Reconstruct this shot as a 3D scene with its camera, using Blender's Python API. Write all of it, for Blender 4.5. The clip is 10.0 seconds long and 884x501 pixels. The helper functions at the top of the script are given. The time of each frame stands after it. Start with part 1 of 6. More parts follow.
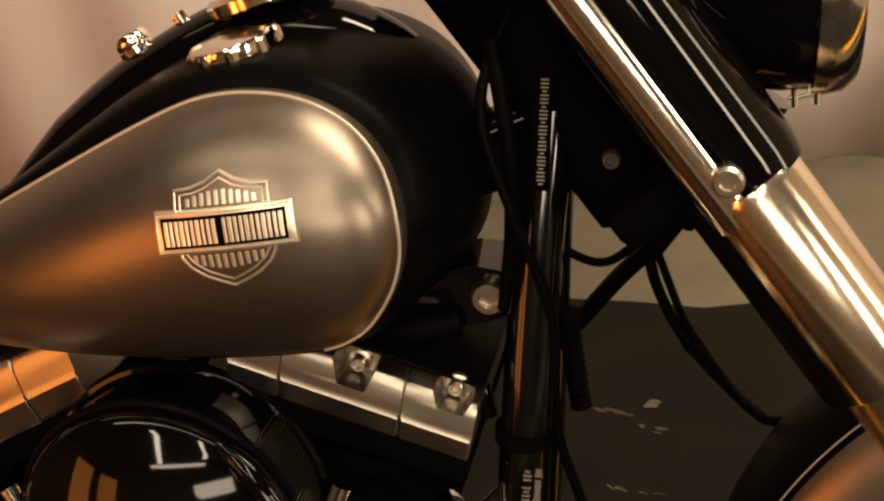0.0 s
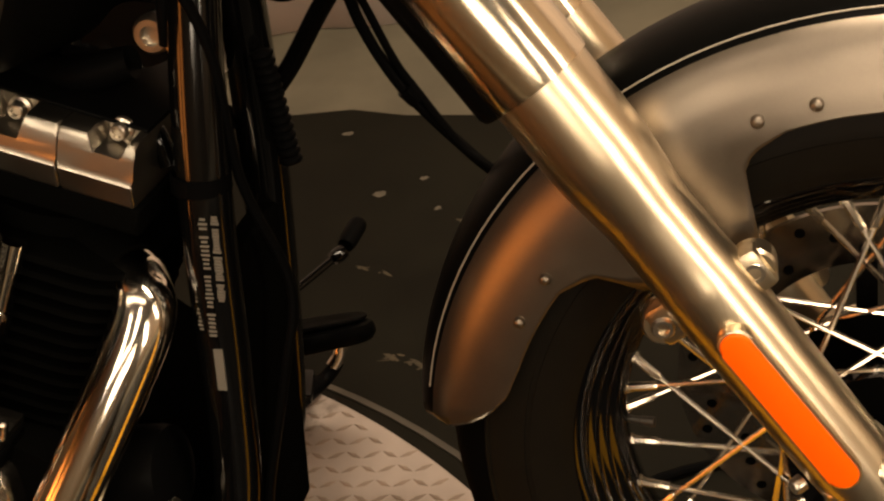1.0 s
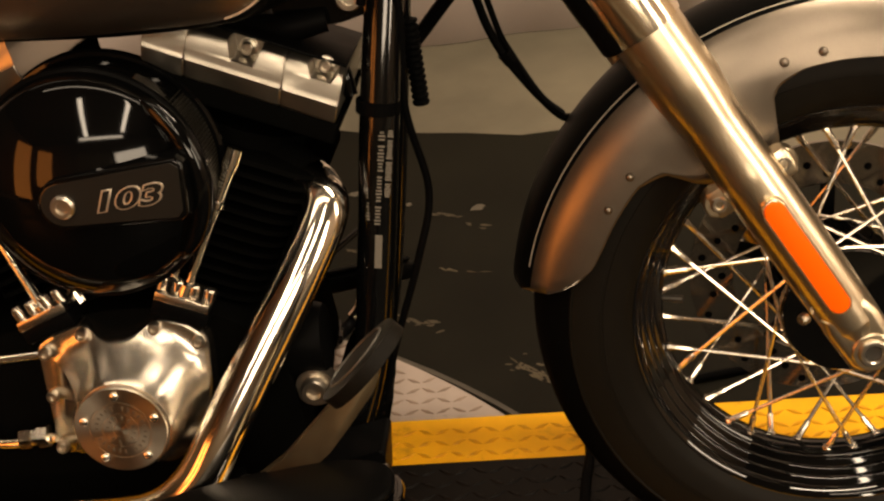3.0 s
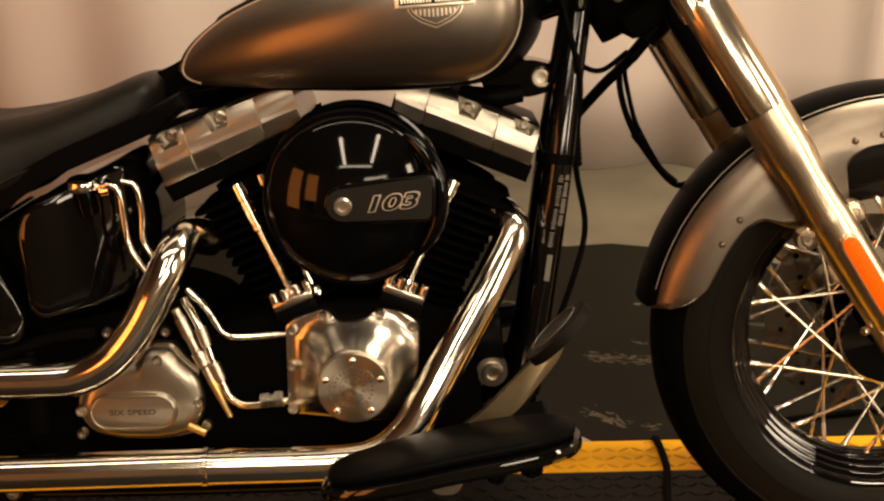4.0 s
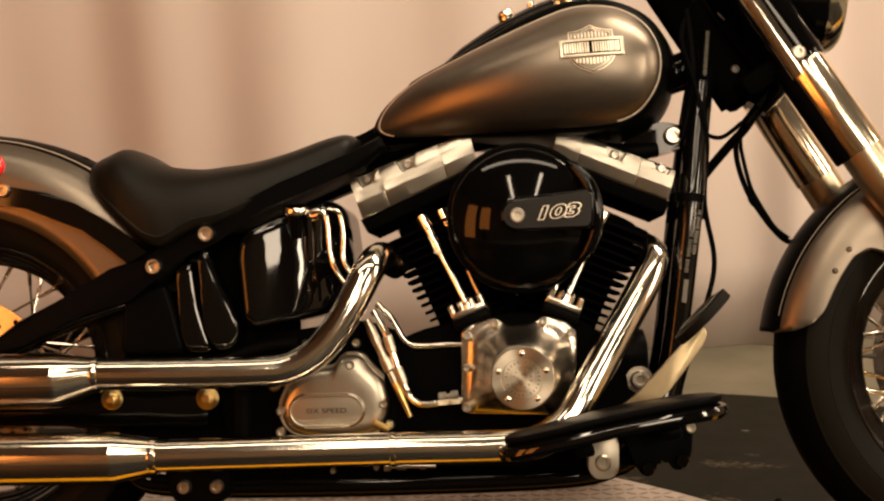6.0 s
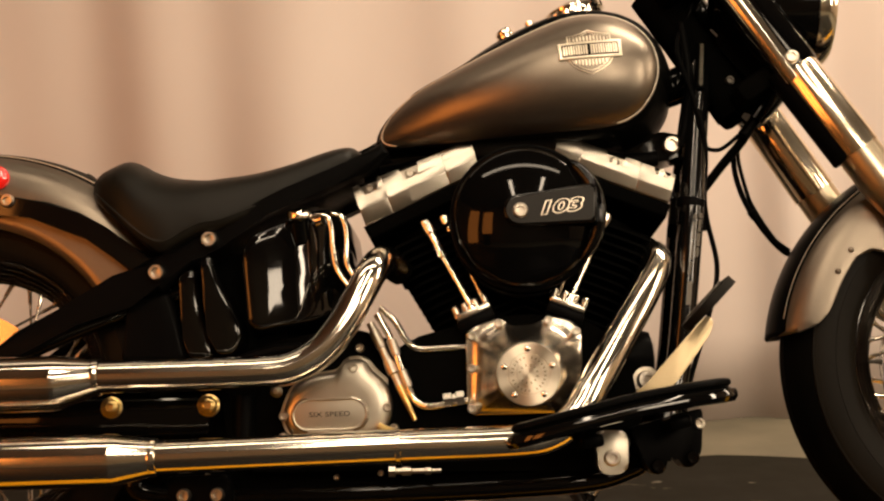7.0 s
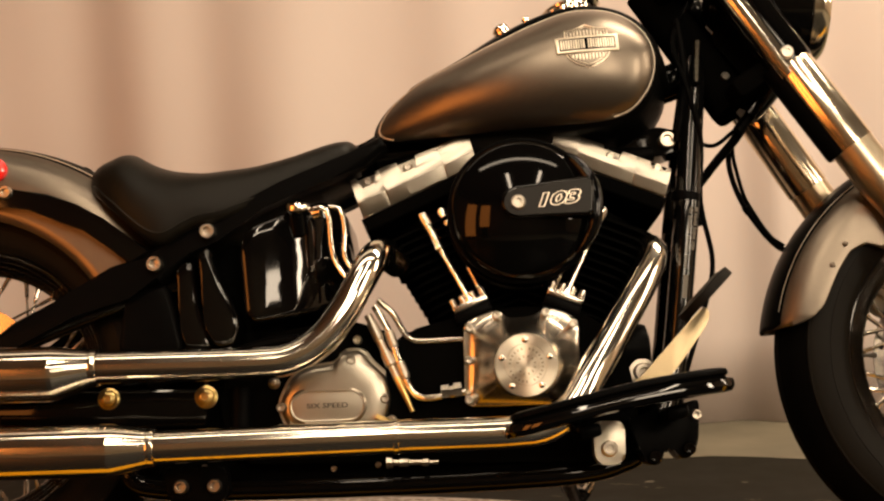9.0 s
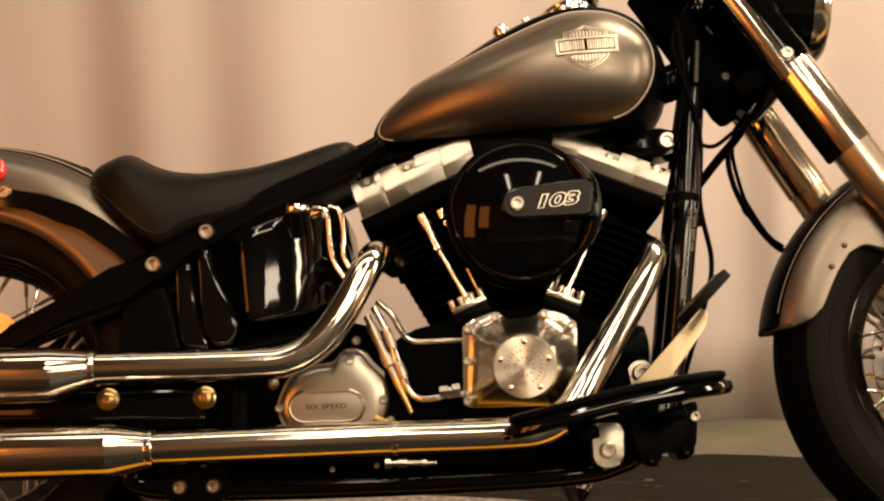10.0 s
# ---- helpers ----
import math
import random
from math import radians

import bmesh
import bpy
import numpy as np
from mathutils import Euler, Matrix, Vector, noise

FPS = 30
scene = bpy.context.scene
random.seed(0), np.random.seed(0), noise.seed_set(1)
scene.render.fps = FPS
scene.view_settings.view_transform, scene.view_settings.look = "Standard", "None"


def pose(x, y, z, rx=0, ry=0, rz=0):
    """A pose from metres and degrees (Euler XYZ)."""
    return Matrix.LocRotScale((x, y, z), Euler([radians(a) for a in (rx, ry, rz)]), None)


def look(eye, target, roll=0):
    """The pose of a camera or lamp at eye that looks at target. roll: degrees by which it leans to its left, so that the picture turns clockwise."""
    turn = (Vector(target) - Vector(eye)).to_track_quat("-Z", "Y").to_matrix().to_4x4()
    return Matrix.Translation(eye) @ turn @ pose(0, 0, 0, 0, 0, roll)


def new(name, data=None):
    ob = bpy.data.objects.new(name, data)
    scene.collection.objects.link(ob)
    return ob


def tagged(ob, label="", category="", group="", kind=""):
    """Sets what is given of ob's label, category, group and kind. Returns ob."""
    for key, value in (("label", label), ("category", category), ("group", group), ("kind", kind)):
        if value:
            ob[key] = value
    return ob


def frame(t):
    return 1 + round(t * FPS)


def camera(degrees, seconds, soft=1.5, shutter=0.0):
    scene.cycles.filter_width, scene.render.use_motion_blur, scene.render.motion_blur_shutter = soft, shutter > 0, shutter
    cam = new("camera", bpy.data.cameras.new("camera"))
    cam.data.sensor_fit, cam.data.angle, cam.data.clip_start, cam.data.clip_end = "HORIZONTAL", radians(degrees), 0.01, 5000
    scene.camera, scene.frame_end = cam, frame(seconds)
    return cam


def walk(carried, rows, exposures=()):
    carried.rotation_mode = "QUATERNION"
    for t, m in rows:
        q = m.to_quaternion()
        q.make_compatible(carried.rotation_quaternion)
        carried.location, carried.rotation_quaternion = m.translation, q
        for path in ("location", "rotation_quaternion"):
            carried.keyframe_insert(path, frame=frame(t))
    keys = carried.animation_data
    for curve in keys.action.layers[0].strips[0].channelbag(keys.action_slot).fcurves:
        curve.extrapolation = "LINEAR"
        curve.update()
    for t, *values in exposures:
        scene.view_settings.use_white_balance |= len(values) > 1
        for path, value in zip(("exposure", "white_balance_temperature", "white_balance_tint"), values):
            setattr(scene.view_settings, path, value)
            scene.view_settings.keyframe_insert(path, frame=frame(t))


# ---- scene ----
# camera and its way: seconds, eye, target, roll
PATH = [
    (0, (1.3356, -0.6543, 1.1855), (0.9039, 0.9927, 0.1361), -10.78),
    (0.3, (1.4158, -0.6084, 1.1380), (0.9741, 1.0066, 0.0449), -10.91),
    (0.5, (1.4570, -0.6157, 1.1016), (1.0387, 0.9859, -0.0208), -11.55),
    (0.8, (1.5157, -0.6137, 1.0478), (1.0614, 0.9445, -0.1209), -13.82),
    (1, (1.5582, -0.6238, 1.0237), (1.0745, 0.9062, -0.1701), -14.38),
    (1.2, (1.5969, -0.6438, 0.9947), (1.0855, 0.8449, -0.2391), -14.24),
    (1.5, (1.6341, -0.6676, 0.9767), (1.0932, 0.7860, -0.2861), -15.48),
    (1.8, (1.6334, -0.6930, 0.9661), (1.0933, 0.7665, -0.2900), -14.90),
    (2, (1.6453, -0.7140, 0.9719), (1.0966, 0.7377, -0.2897), -14.71),
    (2.2, (1.6266, -0.7396, 0.9989), (1.1302, 0.7036, -0.2930), -13.50),
    (2.3, (1.6133, -0.7524, 1.0142), (1.1470, 0.6870, -0.2938), -12.92),
    (2.4, (1.5686, -0.7870, 1.0337), (1.1852, 0.6725, -0.2775), -11.10),
    (2.5, (1.5349, -0.8238, 1.0414), (1.1591, 0.6790, -0.2237), -10.34),
    (2.6, (1.4681, -0.8634, 1.0599), (1.1830, 0.6673, -0.1895), -8.80),
    (2.8, (1.3756, -0.9545, 1.0827), (1.1845, 0.6797, -0.0544), -7.94),
    (3, (1.3350, -1.0124, 1.1304), (1.1701, 0.6304, 0.0017), -7.19),
    (3.2, (1.2424, -1.0938, 1.1470), (1.1286, 0.5981, 0.0865), -5.22),
    (4.3, (1.0152, -1.5804, 1.1825), (0.9995, 0.2390, 0.3521), -1.10),
    (4.5, (0.9929, -1.6415, 1.1669), (0.9436, 0.1947, 0.3757), -1.45),
    (5, (0.9382, -1.7741, 1.1086), (0.8363, 0.1050, 0.4315), -1.58),
    (5.5, (0.9165, -1.8545, 0.9987), (0.8256, 0.0691, 0.4586), -2.20),
    (6, (0.8864, -1.8839, 0.8410), (0.8007, 0.0832, 0.4901), -1.86),
    (6.2, (0.8824, -1.8806, 0.7716), (0.7839, 0.0978, 0.4954), -2.27),
    (7.5, (0.8460, -1.9290, 0.5844), (0.8029, 0.0691, 0.5073), -2.23),
    (8, (0.8417, -1.9291, 0.5832), (0.8021, 0.0690, 0.5050), -2.10),
    (8.5, (0.8380, -1.9257, 0.5836), (0.8023, 0.0723, 0.5004), -2.08),
    (9, (0.8410, -1.9231, 0.5757), (0.8016, 0.0750, 0.4971), -2.15),
    (9.5, (0.8461, -1.9232, 0.5791), (0.8040, 0.0747, 0.4979), -2.11),
    (10, (0.8458, -1.9224, 0.5891), (0.8030, 0.0751, 0.4979), -2.04),
]
cam = camera(38.35, 10.0, soft=2.3)
walk(cam, [(t, look(e, g, r)) for t, e, g, r in PATH], [(0, -0.1), (0.8, -0.15), (1.5, -0.45), (2.2, -0.2), (3, -0.1), (4.5, -0.02), (6, -0.05), (10, -0.03)])

# ---- light: a closed, warm-lit showroom ----
world = bpy.data.worlds.new("world")
scene.world = world
world.use_nodes = True
world.node_tree.nodes["Background"].inputs[0].default_value = (0.9, 0.75, 0.6, 1)
world.node_tree.nodes["Background"].inputs[1].default_value = 0.0
scene.view_settings.exposure = 0.0


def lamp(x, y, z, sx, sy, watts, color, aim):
    data = bpy.data.lights.new("unseen_lamp", "AREA")
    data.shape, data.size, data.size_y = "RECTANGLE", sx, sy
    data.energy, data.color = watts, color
    ob = new("unseen_lamp", data)
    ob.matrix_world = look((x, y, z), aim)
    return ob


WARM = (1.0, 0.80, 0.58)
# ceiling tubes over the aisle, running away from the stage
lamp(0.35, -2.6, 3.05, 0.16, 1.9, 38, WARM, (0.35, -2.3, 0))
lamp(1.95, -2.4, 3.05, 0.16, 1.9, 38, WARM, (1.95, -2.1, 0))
# an unseen row, added to brighten the curtain
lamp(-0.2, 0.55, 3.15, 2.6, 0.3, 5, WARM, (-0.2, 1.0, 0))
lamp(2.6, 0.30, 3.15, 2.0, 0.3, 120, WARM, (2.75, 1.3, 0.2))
# long tubes across the ceiling: added fill over the stage, one near the back wall
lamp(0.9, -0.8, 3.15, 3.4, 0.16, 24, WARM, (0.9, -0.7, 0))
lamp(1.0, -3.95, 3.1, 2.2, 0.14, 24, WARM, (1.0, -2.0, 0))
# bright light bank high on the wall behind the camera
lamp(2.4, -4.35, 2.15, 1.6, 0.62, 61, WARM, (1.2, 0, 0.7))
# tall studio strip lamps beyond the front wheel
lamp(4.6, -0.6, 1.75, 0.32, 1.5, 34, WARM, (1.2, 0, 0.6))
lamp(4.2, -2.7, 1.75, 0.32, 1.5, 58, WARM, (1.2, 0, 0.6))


# ---- materials ----
def material(name, color, rough=0.5, metal=0.0, coat=0.0, vary=0.0, scale=30.0, bump=0.0, bump_scale=300.0, spec=0.5, rvary=0.0, stretch=None, trans=0.0):
    m = bpy.data.materials.new(name)
    m.use_nodes = True
    nt = m.node_tree
    b = nt.nodes["Principled BSDF"]
    b.inputs["Base Color"].default_value = (*color, 1)
    b.inputs["Roughness"].default_value = rough
    b.inputs["Metallic"].default_value = metal
    b.inputs["Coat Weight"].default_value = coat
    b.inputs["Coat Roughness"].default_value = 0.04
    b.inputs["Specular IOR Level"].default_value = spec
    b.inputs["Transmission Weight"].default_value = trans
    tc = nt.nodes.new("ShaderNodeTexCoord")
    src = tc.outputs["Object"]
    if stretch:
        mp = nt.nodes.new("ShaderNodeMapping")
        mp.inputs["Scale"].default_value = stretch
        nt.links.new(src, mp.inputs["Vector"])
        src = mp.outputs["Vector"]

    def noise_tex(s, detail):
        n = nt.nodes.new("ShaderNodeTexNoise")
        n.inputs["Scale"].default_value, n.inputs["Detail"].default_value = s, detail
        nt.links.new(src, n.inputs["Vector"])
        return n

    if vary or rvary:
        n = noise_tex(scale, 6)
        n2 = noise_tex(scale * 0.17, 3)
        mix = nt.nodes.new("ShaderNodeMath")
        mix.operation = "ADD"
        nt.links.new(n.outputs["Fac"], mix.inputs[0])
        nt.links.new(n2.outputs["Fac"], mix.inputs[1])
        if vary:
            r = nt.nodes.new("ShaderNodeMapRange")
            r.inputs["From Min"].default_value, r.inputs["From Max"].default_value = 0.6, 1.4
            r.inputs["To Min"].default_value, r.inputs["To Max"].default_value = 1 - vary, 1 + vary
            nt.links.new(mix.outputs[0], r.inputs["Value"])
            mul = nt.nodes.new("ShaderNodeVectorMath")
            mul.operation = "SCALE"
            mul.inputs[0].default_value = color
            nt.links.new(r.outputs[0], mul.inputs["Scale"])
            nt.links.new(mul.outputs[0], b.inputs["Base Color"])
        if rvary:
            r = nt.nodes.new("ShaderNodeMapRange")
            r.inputs["From Min"].default_value, r.inputs["From Max"].default_value = 0.6, 1.4
            r.inputs["To Min"].default_value, r.inputs["To Max"].default_value = max(0.01, rough - rvary), rough + rvary
            nt.links.new(mix.outputs[0], r.inputs["Value"])
            nt.links.new(r.outputs[0], b.inputs["Roughness"])
    if bump:
        n = noise_tex(bump_scale, 5)
        bp = nt.nodes.new("ShaderNodeBump")
        bp.inputs["Strength"].default_value, bp.inputs["Distance"].default_value = bump, 0.001
        nt.links.new(n.outputs["Fac"], bp.inputs["Height"])
        nt.links.new(bp.outputs[0], b.inputs["Normal"])
    return m


def stained(m, dirt, scale, lo, hi, amount):
    """Lays irregular blotches of dirt over a material's colour."""
    nt = m.node_tree
    b = nt.nodes["Principled BSDF"]
    tc = nt.nodes.new("ShaderNodeTexCoord")
    n = nt.nodes.new("ShaderNodeTexNoise")
    n.inputs["Scale"].default_value, n.inputs["Detail"].default_value, n.inputs["Roughness"].default_value = scale, 8, 0.68
    nt.links.new(tc.outputs["Object"], n.inputs["Vector"])
    r = nt.nodes.new("ShaderNodeMapRange")
    r.inputs["From Min"].default_value, r.inputs["From Max"].default_value = lo, hi
    r.inputs["To Max"].default_value = amount
    nt.links.new(n.outputs["Fac"], r.inputs["Value"])
    mix = nt.nodes.new("ShaderNodeMixRGB")
    mix.inputs[2].default_value = (*dirt, 1)
    nt.links.new(r.outputs[0], mix.inputs[0])
    nt.links.new(b.inputs["Base Color"].links[0].from_socket, mix.inputs[1])
    nt.links.new(mix.outputs[0], b.inputs["Base Color"])


def glow(name, color, strength):
    m = material(name, color, 0.4)
    b = m.node_tree.nodes["Principled BSDF"]
    b.inputs["Emission Color"].default_value = (*color, 1)
    b.inputs["Emission Strength"].default_value = strength
    return m


M_BLACK = material("gloss_black_paint", (0.0015, 0.0015, 0.0015), 0.06, spec=0.22, rvary=0.015, scale=20)
M_GLOSS = material("deep_gloss_black_paint", (0.0015, 0.0015, 0.0015), 0.05, spec=0.45, rvary=0.015, scale=20)
M_TUBE = material("gloss_black_frame_coat", (0.002, 0.002, 0.002), 0.10, spec=0.45, rvary=0.03, scale=20)
M_GEAR = material("machined_aluminium", (0.42, 0.385, 0.32), 0.34, metal=1.0, rvary=0.04, scale=30, vary=0.06, bump=0.015, bump_scale=300)
M_SATIN = material("satin_black_paint", (0.002, 0.002, 0.002), 0.36, spec=0.02, rvary=0.08, scale=40, bump=0.05, bump_scale=500)
M_WRINKLE = material("wrinkle_black_coat", (0.002, 0.002, 0.0018), 0.6, spec=0.0, bump=0.3, bump_scale=900, rvary=0.08)
M_DENIM = material("charcoal_denim_paint", (0.185, 0.156, 0.124), 0.35, metal=0.95, vary=0.05, scale=400, rvary=0.03, bump=0.02, bump_scale=1500)
M_DENIM_BLACK = material("black_denim_paint", (0.002, 0.002, 0.0018), 0.36, spec=0.02, rvary=0.04, scale=60, bump=0.02, bump_scale=1500)
M_SPOKE = material("spoke_steel", (0.72, 0.66, 0.57), 0.24, metal=1.0)
M_CHROME = material("chrome", (0.80, 0.74, 0.64), 0.12, metal=1.0, rvary=0.025, scale=12)
M_COVER = material("satin_chrome", (0.84, 0.74, 0.58), 0.17, metal=1.0, rvary=0.03, scale=12)
M_BADGE = material("silver_badge_metal", (0.80, 0.72, 0.58), 0.32, metal=0.9, vary=0.08, scale=120)
M_ALU = material("polished_aluminium", (0.54, 0.49, 0.418), 0.24, metal=1.0, rvary=0.03, scale=25, vary=0.04, bump=0.012, bump_scale=200)
M_CAST = material("cast_aluminium", (0.50, 0.455, 0.385), 0.36, metal=1.0, rvary=0.05, scale=40, bump=0.03, bump_scale=400)
M_BRUSHED = material("brushed_fork_aluminium", (0.66, 0.56, 0.405), 0.29, metal=1.0, rvary=0.015, scale=60, bump=0.012, bump_scale=900)
M_ROCKER = material("satin_polished_aluminium", (0.335, 0.308, 0.262), 0.30, metal=1.0, rvary=0.03, scale=30, vary=0.05, bump=0.015, bump_scale=300)
M_TURNED = material("turned_aluminium", (0.54, 0.475, 0.38), 0.30, metal=1.0, rvary=0.03, scale=30)
M_TURNED.node_tree.nodes["Principled BSDF"].inputs["Anisotropic"].default_value = 0.85
turned_tangent = M_TURNED.node_tree.nodes.new("ShaderNodeTangent")
turned_tangent.direction_type, turned_tangent.axis = "RADIAL", "Y"
M_TURNED.node_tree.links.new(turned_tangent.outputs[0], M_TURNED.node_tree.nodes["Principled BSDF"].inputs["Tangent"])
M_ETCH = material("etched_lettering", (0.27, 0.23, 0.17), 0.5, metal=1.0)
M_SCUFF = material("yellowish_scuff", (0.05, 0.037, 0.017), 0.7, vary=0.4, scale=60)
M_FLECK = material("dried_paint", (0.085, 0.072, 0.05), 0.75, vary=0.3, scale=60)
M_MESH = material("dark_filter_wire", (0.03, 0.027, 0.02), 0.4, metal=0.8)
M_GREY = material("dull_grey_casting", (0.06, 0.054, 0.045), 0.45, metal=0.6, vary=0.15, scale=60)
M_STEEL = material("zinc_bolt_steel", (0.50, 0.455, 0.385), 0.3, metal=1.0, vary=0.12, scale=200)
M_BRASS = material("brass_fitting", (0.62, 0.45, 0.18), 0.28, metal=1.0, vary=0.1, scale=150)
M_RUBBER = material("tyre_sidewall_rubber", (0.0052, 0.0043, 0.0030), 0.5, spec=0.085, vary=0.25, scale=60, bump=0.15, bump_scale=600)
M_TREAD_SHADE = material("shaded_tread_rubber", (0.0016, 0.0015, 0.0013), 0.7, spec=0.02, vary=0.25, scale=60, bump=0.2, bump_scale=500)
M_HOSE = material("black_rubber_hose", (0.002, 0.002, 0.002), 0.45, spec=0.02, bump=0.1)
M_LEATHER = material("black_vinyl_seat", (0.0055, 0.0048, 0.0032), 0.42, spec=0.13, vary=0.2, scale=60, bump=0.35, bump_scale=700, rvary=0.08)
M_INLAY = material("dark_satin_inlay", (0.008, 0.007, 0.0055), 0.42, spec=0.2, bump=0.04, bump_scale=700)
M_DISC = material("brake_disc_steel", (0.20, 0.18, 0.155), 0.17, metal=1.0, vary=0.12, scale=90, rvary=0.04)
M_DISC_BRIGHT = material("polished_disc_steel", (0.62, 0.57, 0.5), 0.2, metal=1.0, vary=0.08, scale=90, rvary=0.03)
M_PEDAL = material("satin_pedal_steel", (0.34, 0.27, 0.165), 0.33, metal=1.0, vary=0.1, scale=60, rvary=0.04)
M_DEAD_BLACK = material("dead_black_and_hole_shade", (0.002, 0.002, 0.002), 0.9, spec=0.0)
M_STRIPE = material("silver_pinstripe", (0.46, 0.41, 0.34), 0.45, metal=0.5)
M_ORANGE = material("amber_reflector", (1.0, 0.13, 0.002), 0.35, spec=0.08, bump=0.25, bump_scale=900)
M_RED = material("red_reflector", (0.75, 0.01, 0.006), 0.2, coat=1.0)
M_GLASS = material("clear_lens", (0.95, 0.95, 0.95), 0.03, trans=1.0)
M_WHITE = material("label_print", (0.12, 0.11, 0.09), 0.6)
M_PRINT = material("faded_print", (0.17, 0.155, 0.115), 0.6)
M_CURTAIN = material("beige_grey_curtain_cloth", (0.53, 0.456, 0.418), 0.92, vary=0.05, scale=2.5, bump=0.2, bump_scale=900)
M_CONCRETE = material("worn_concrete", (0.120, 0.104, 0.070), 0.75, vary=0.34, scale=7, bump=0.15, bump_scale=120)
M_MAT = material("scuffed_black_rubber_mat", (0.0083, 0.0075, 0.0048), 0.6, spec=0.075, vary=0.45, scale=9, bump=0.15, bump_scale=250, rvary=0.12)
M_RING = material("worn_ring", (0.05, 0.042, 0.03), 0.6, vary=0.6, scale=14)
M_PLATE = material("grey_painted_tread_plate", (0.36, 0.30, 0.26), 0.5, spec=0.3, vary=0.14, scale=25, bump=0.1, bump_scale=300)
M_YELLOW = material("yellow_painted_tread_plate", (0.86, 0.44, 0.004), 0.5, spec=0.2, vary=0.13, scale=22, bump=0.12, bump_scale=300)
M_PLATE_WORN = material("rubbed_grey_tread", (0.24, 0.185, 0.145), 0.5, spec=0.3, vary=0.3, scale=30)
M_YELLOW_WORN = material("rubbed_yellow_tread", (0.62, 0.29, 0.004), 0.5, spec=0.2, vary=0.3, scale=30)
for m in (M_PLATE, M_PLATE_WORN):
    stained(m, (0.05, 0.038, 0.028), 8.5, 0.55, 0.66, 0.75)
for m in (M_YELLOW, M_YELLOW_WORN):
    stained(m, (0.16, 0.085, 0.01), 13, 0.56, 0.70, 0.6)
M_TRACK = material("black_painted_tread_plate", (0.003, 0.0027, 0.0023), 0.45, spec=0.12, vary=0.4, scale=20, bump=0.12, bump_scale=300)
M_WALL = material("brown_showroom_wall", (0.14, 0.108, 0.07), 0.85, vary=0.1, scale=3, bump=0.1, bump_scale=90)
M_SIDE = material("tan_side_wall", (0.55, 0.45, 0.33), 0.9, vary=0.08, scale=2, bump=0.1, bump_scale=200)
M_CEIL = material("dark_ceiling", (0.055, 0.045, 0.033), 0.9, vary=0.1, scale=4)
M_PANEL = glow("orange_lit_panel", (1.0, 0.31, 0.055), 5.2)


# ---- mesh helpers ----
def vec(p):
    return Vector(p)


def part(name, bm, mat, parent=None, label="", sharp=32):
    me = bpy.data.meshes.new(name)
    bmesh.ops.recalc_face_normals(bm, faces=bm.faces)
    bm.to_mesh(me)
    bm.free()
    me.materials.append(mat)
    for p in me.polygons:
        p.use_smooth = True
    me.set_sharp_from_angle(angle=radians(sharp))
    ob = new(name, me)
    ob.parent = parent
    if label:
        tagged(ob, label)
    return ob


def smooth_path(pts, steps):
    p = [vec(q) for q in pts]
    if len(p) < 3 or steps < 2:
        return p
    e = [p[0] * 2 - p[1]] + p + [p[-1] * 2 - p[-2]]
    out = []
    for i in range(1, len(e) - 2):
        a, b, c, d = e[i - 1], e[i], e[i + 1], e[i + 2]
        for k in range(steps):
            t = k / steps
            out.append(0.5 * ((2 * b) + (c - a) * t + (2 * a - 5 * b + 4 * c - d) * t * t + (3 * b - a - 3 * c + d) * t ** 3))
    out.append(p[-1])
    return out


def tube(bm, pts, r, n=14, steps=6, cap=True):
    path = smooth_path(pts, steps)
    rs = r if isinstance(r, (list, tuple)) else [r] * len(pts)
    m = len(path)
    rad = [float(np.interp(i * (len(rs) - 1) / (m - 1), range(len(rs)), rs)) for i in range(m)]
    tan = [(path[min(i + 1, m - 1)] - path[max(i - 1, 0)]).normalized() for i in range(m)]
    u = tan[0].orthogonal().normalized()
    rings = []
    for i in range(m):
        u = (u - tan[i] * u.dot(tan[i])).normalized()
        v = tan[i].cross(u)
        rings.append([bm.verts.new(path[i] + (u * math.cos(2 * math.pi * k / n) + v * math.sin(2 * math.pi * k / n)) * rad[i]) for k in range(n)])
    for a, b in zip(rings, rings[1:]):
        for k in range(n):
            bm.faces.new((a[k], a[(k + 1) % n], b[(k + 1) % n], b[k]))
    if cap:
        bm.faces.new(rings[0])
        bm.faces.new(rings[-1])
    return bm


def lathe(bm, prof, o, ax=(0, -1, 0), n=32, arc=None):
    o, ax = vec(o), vec(ax).normalized()
    u = ax.orthogonal().normalized()
    v = ax.cross(u)
    rings = []
    for r, h in prof:
        if r < 1e-6:
            rings.append([bm.verts.new(o + ax * h)])
        else:
            rings.append([bm.verts.new(o + ax * h + (u * math.cos(2 * math.pi * k / n) + v * math.sin(2 * math.pi * k / n)) * r) for k in range(n)])
    for a, b in zip(rings, rings[1:]):
        for k in range(n):
            j = (k + 1) % n
            if len(a) == 1 and len(b) == 1:
                continue
            if len(a) == 1:
                bm.faces.new((a[0], b[j], b[k]))
            elif len(b) == 1:
                bm.faces.new((a[k], a[j], b[0]))
            else:
                bm.faces.new((a[k], a[j], b[j], b[k]))
    return bm


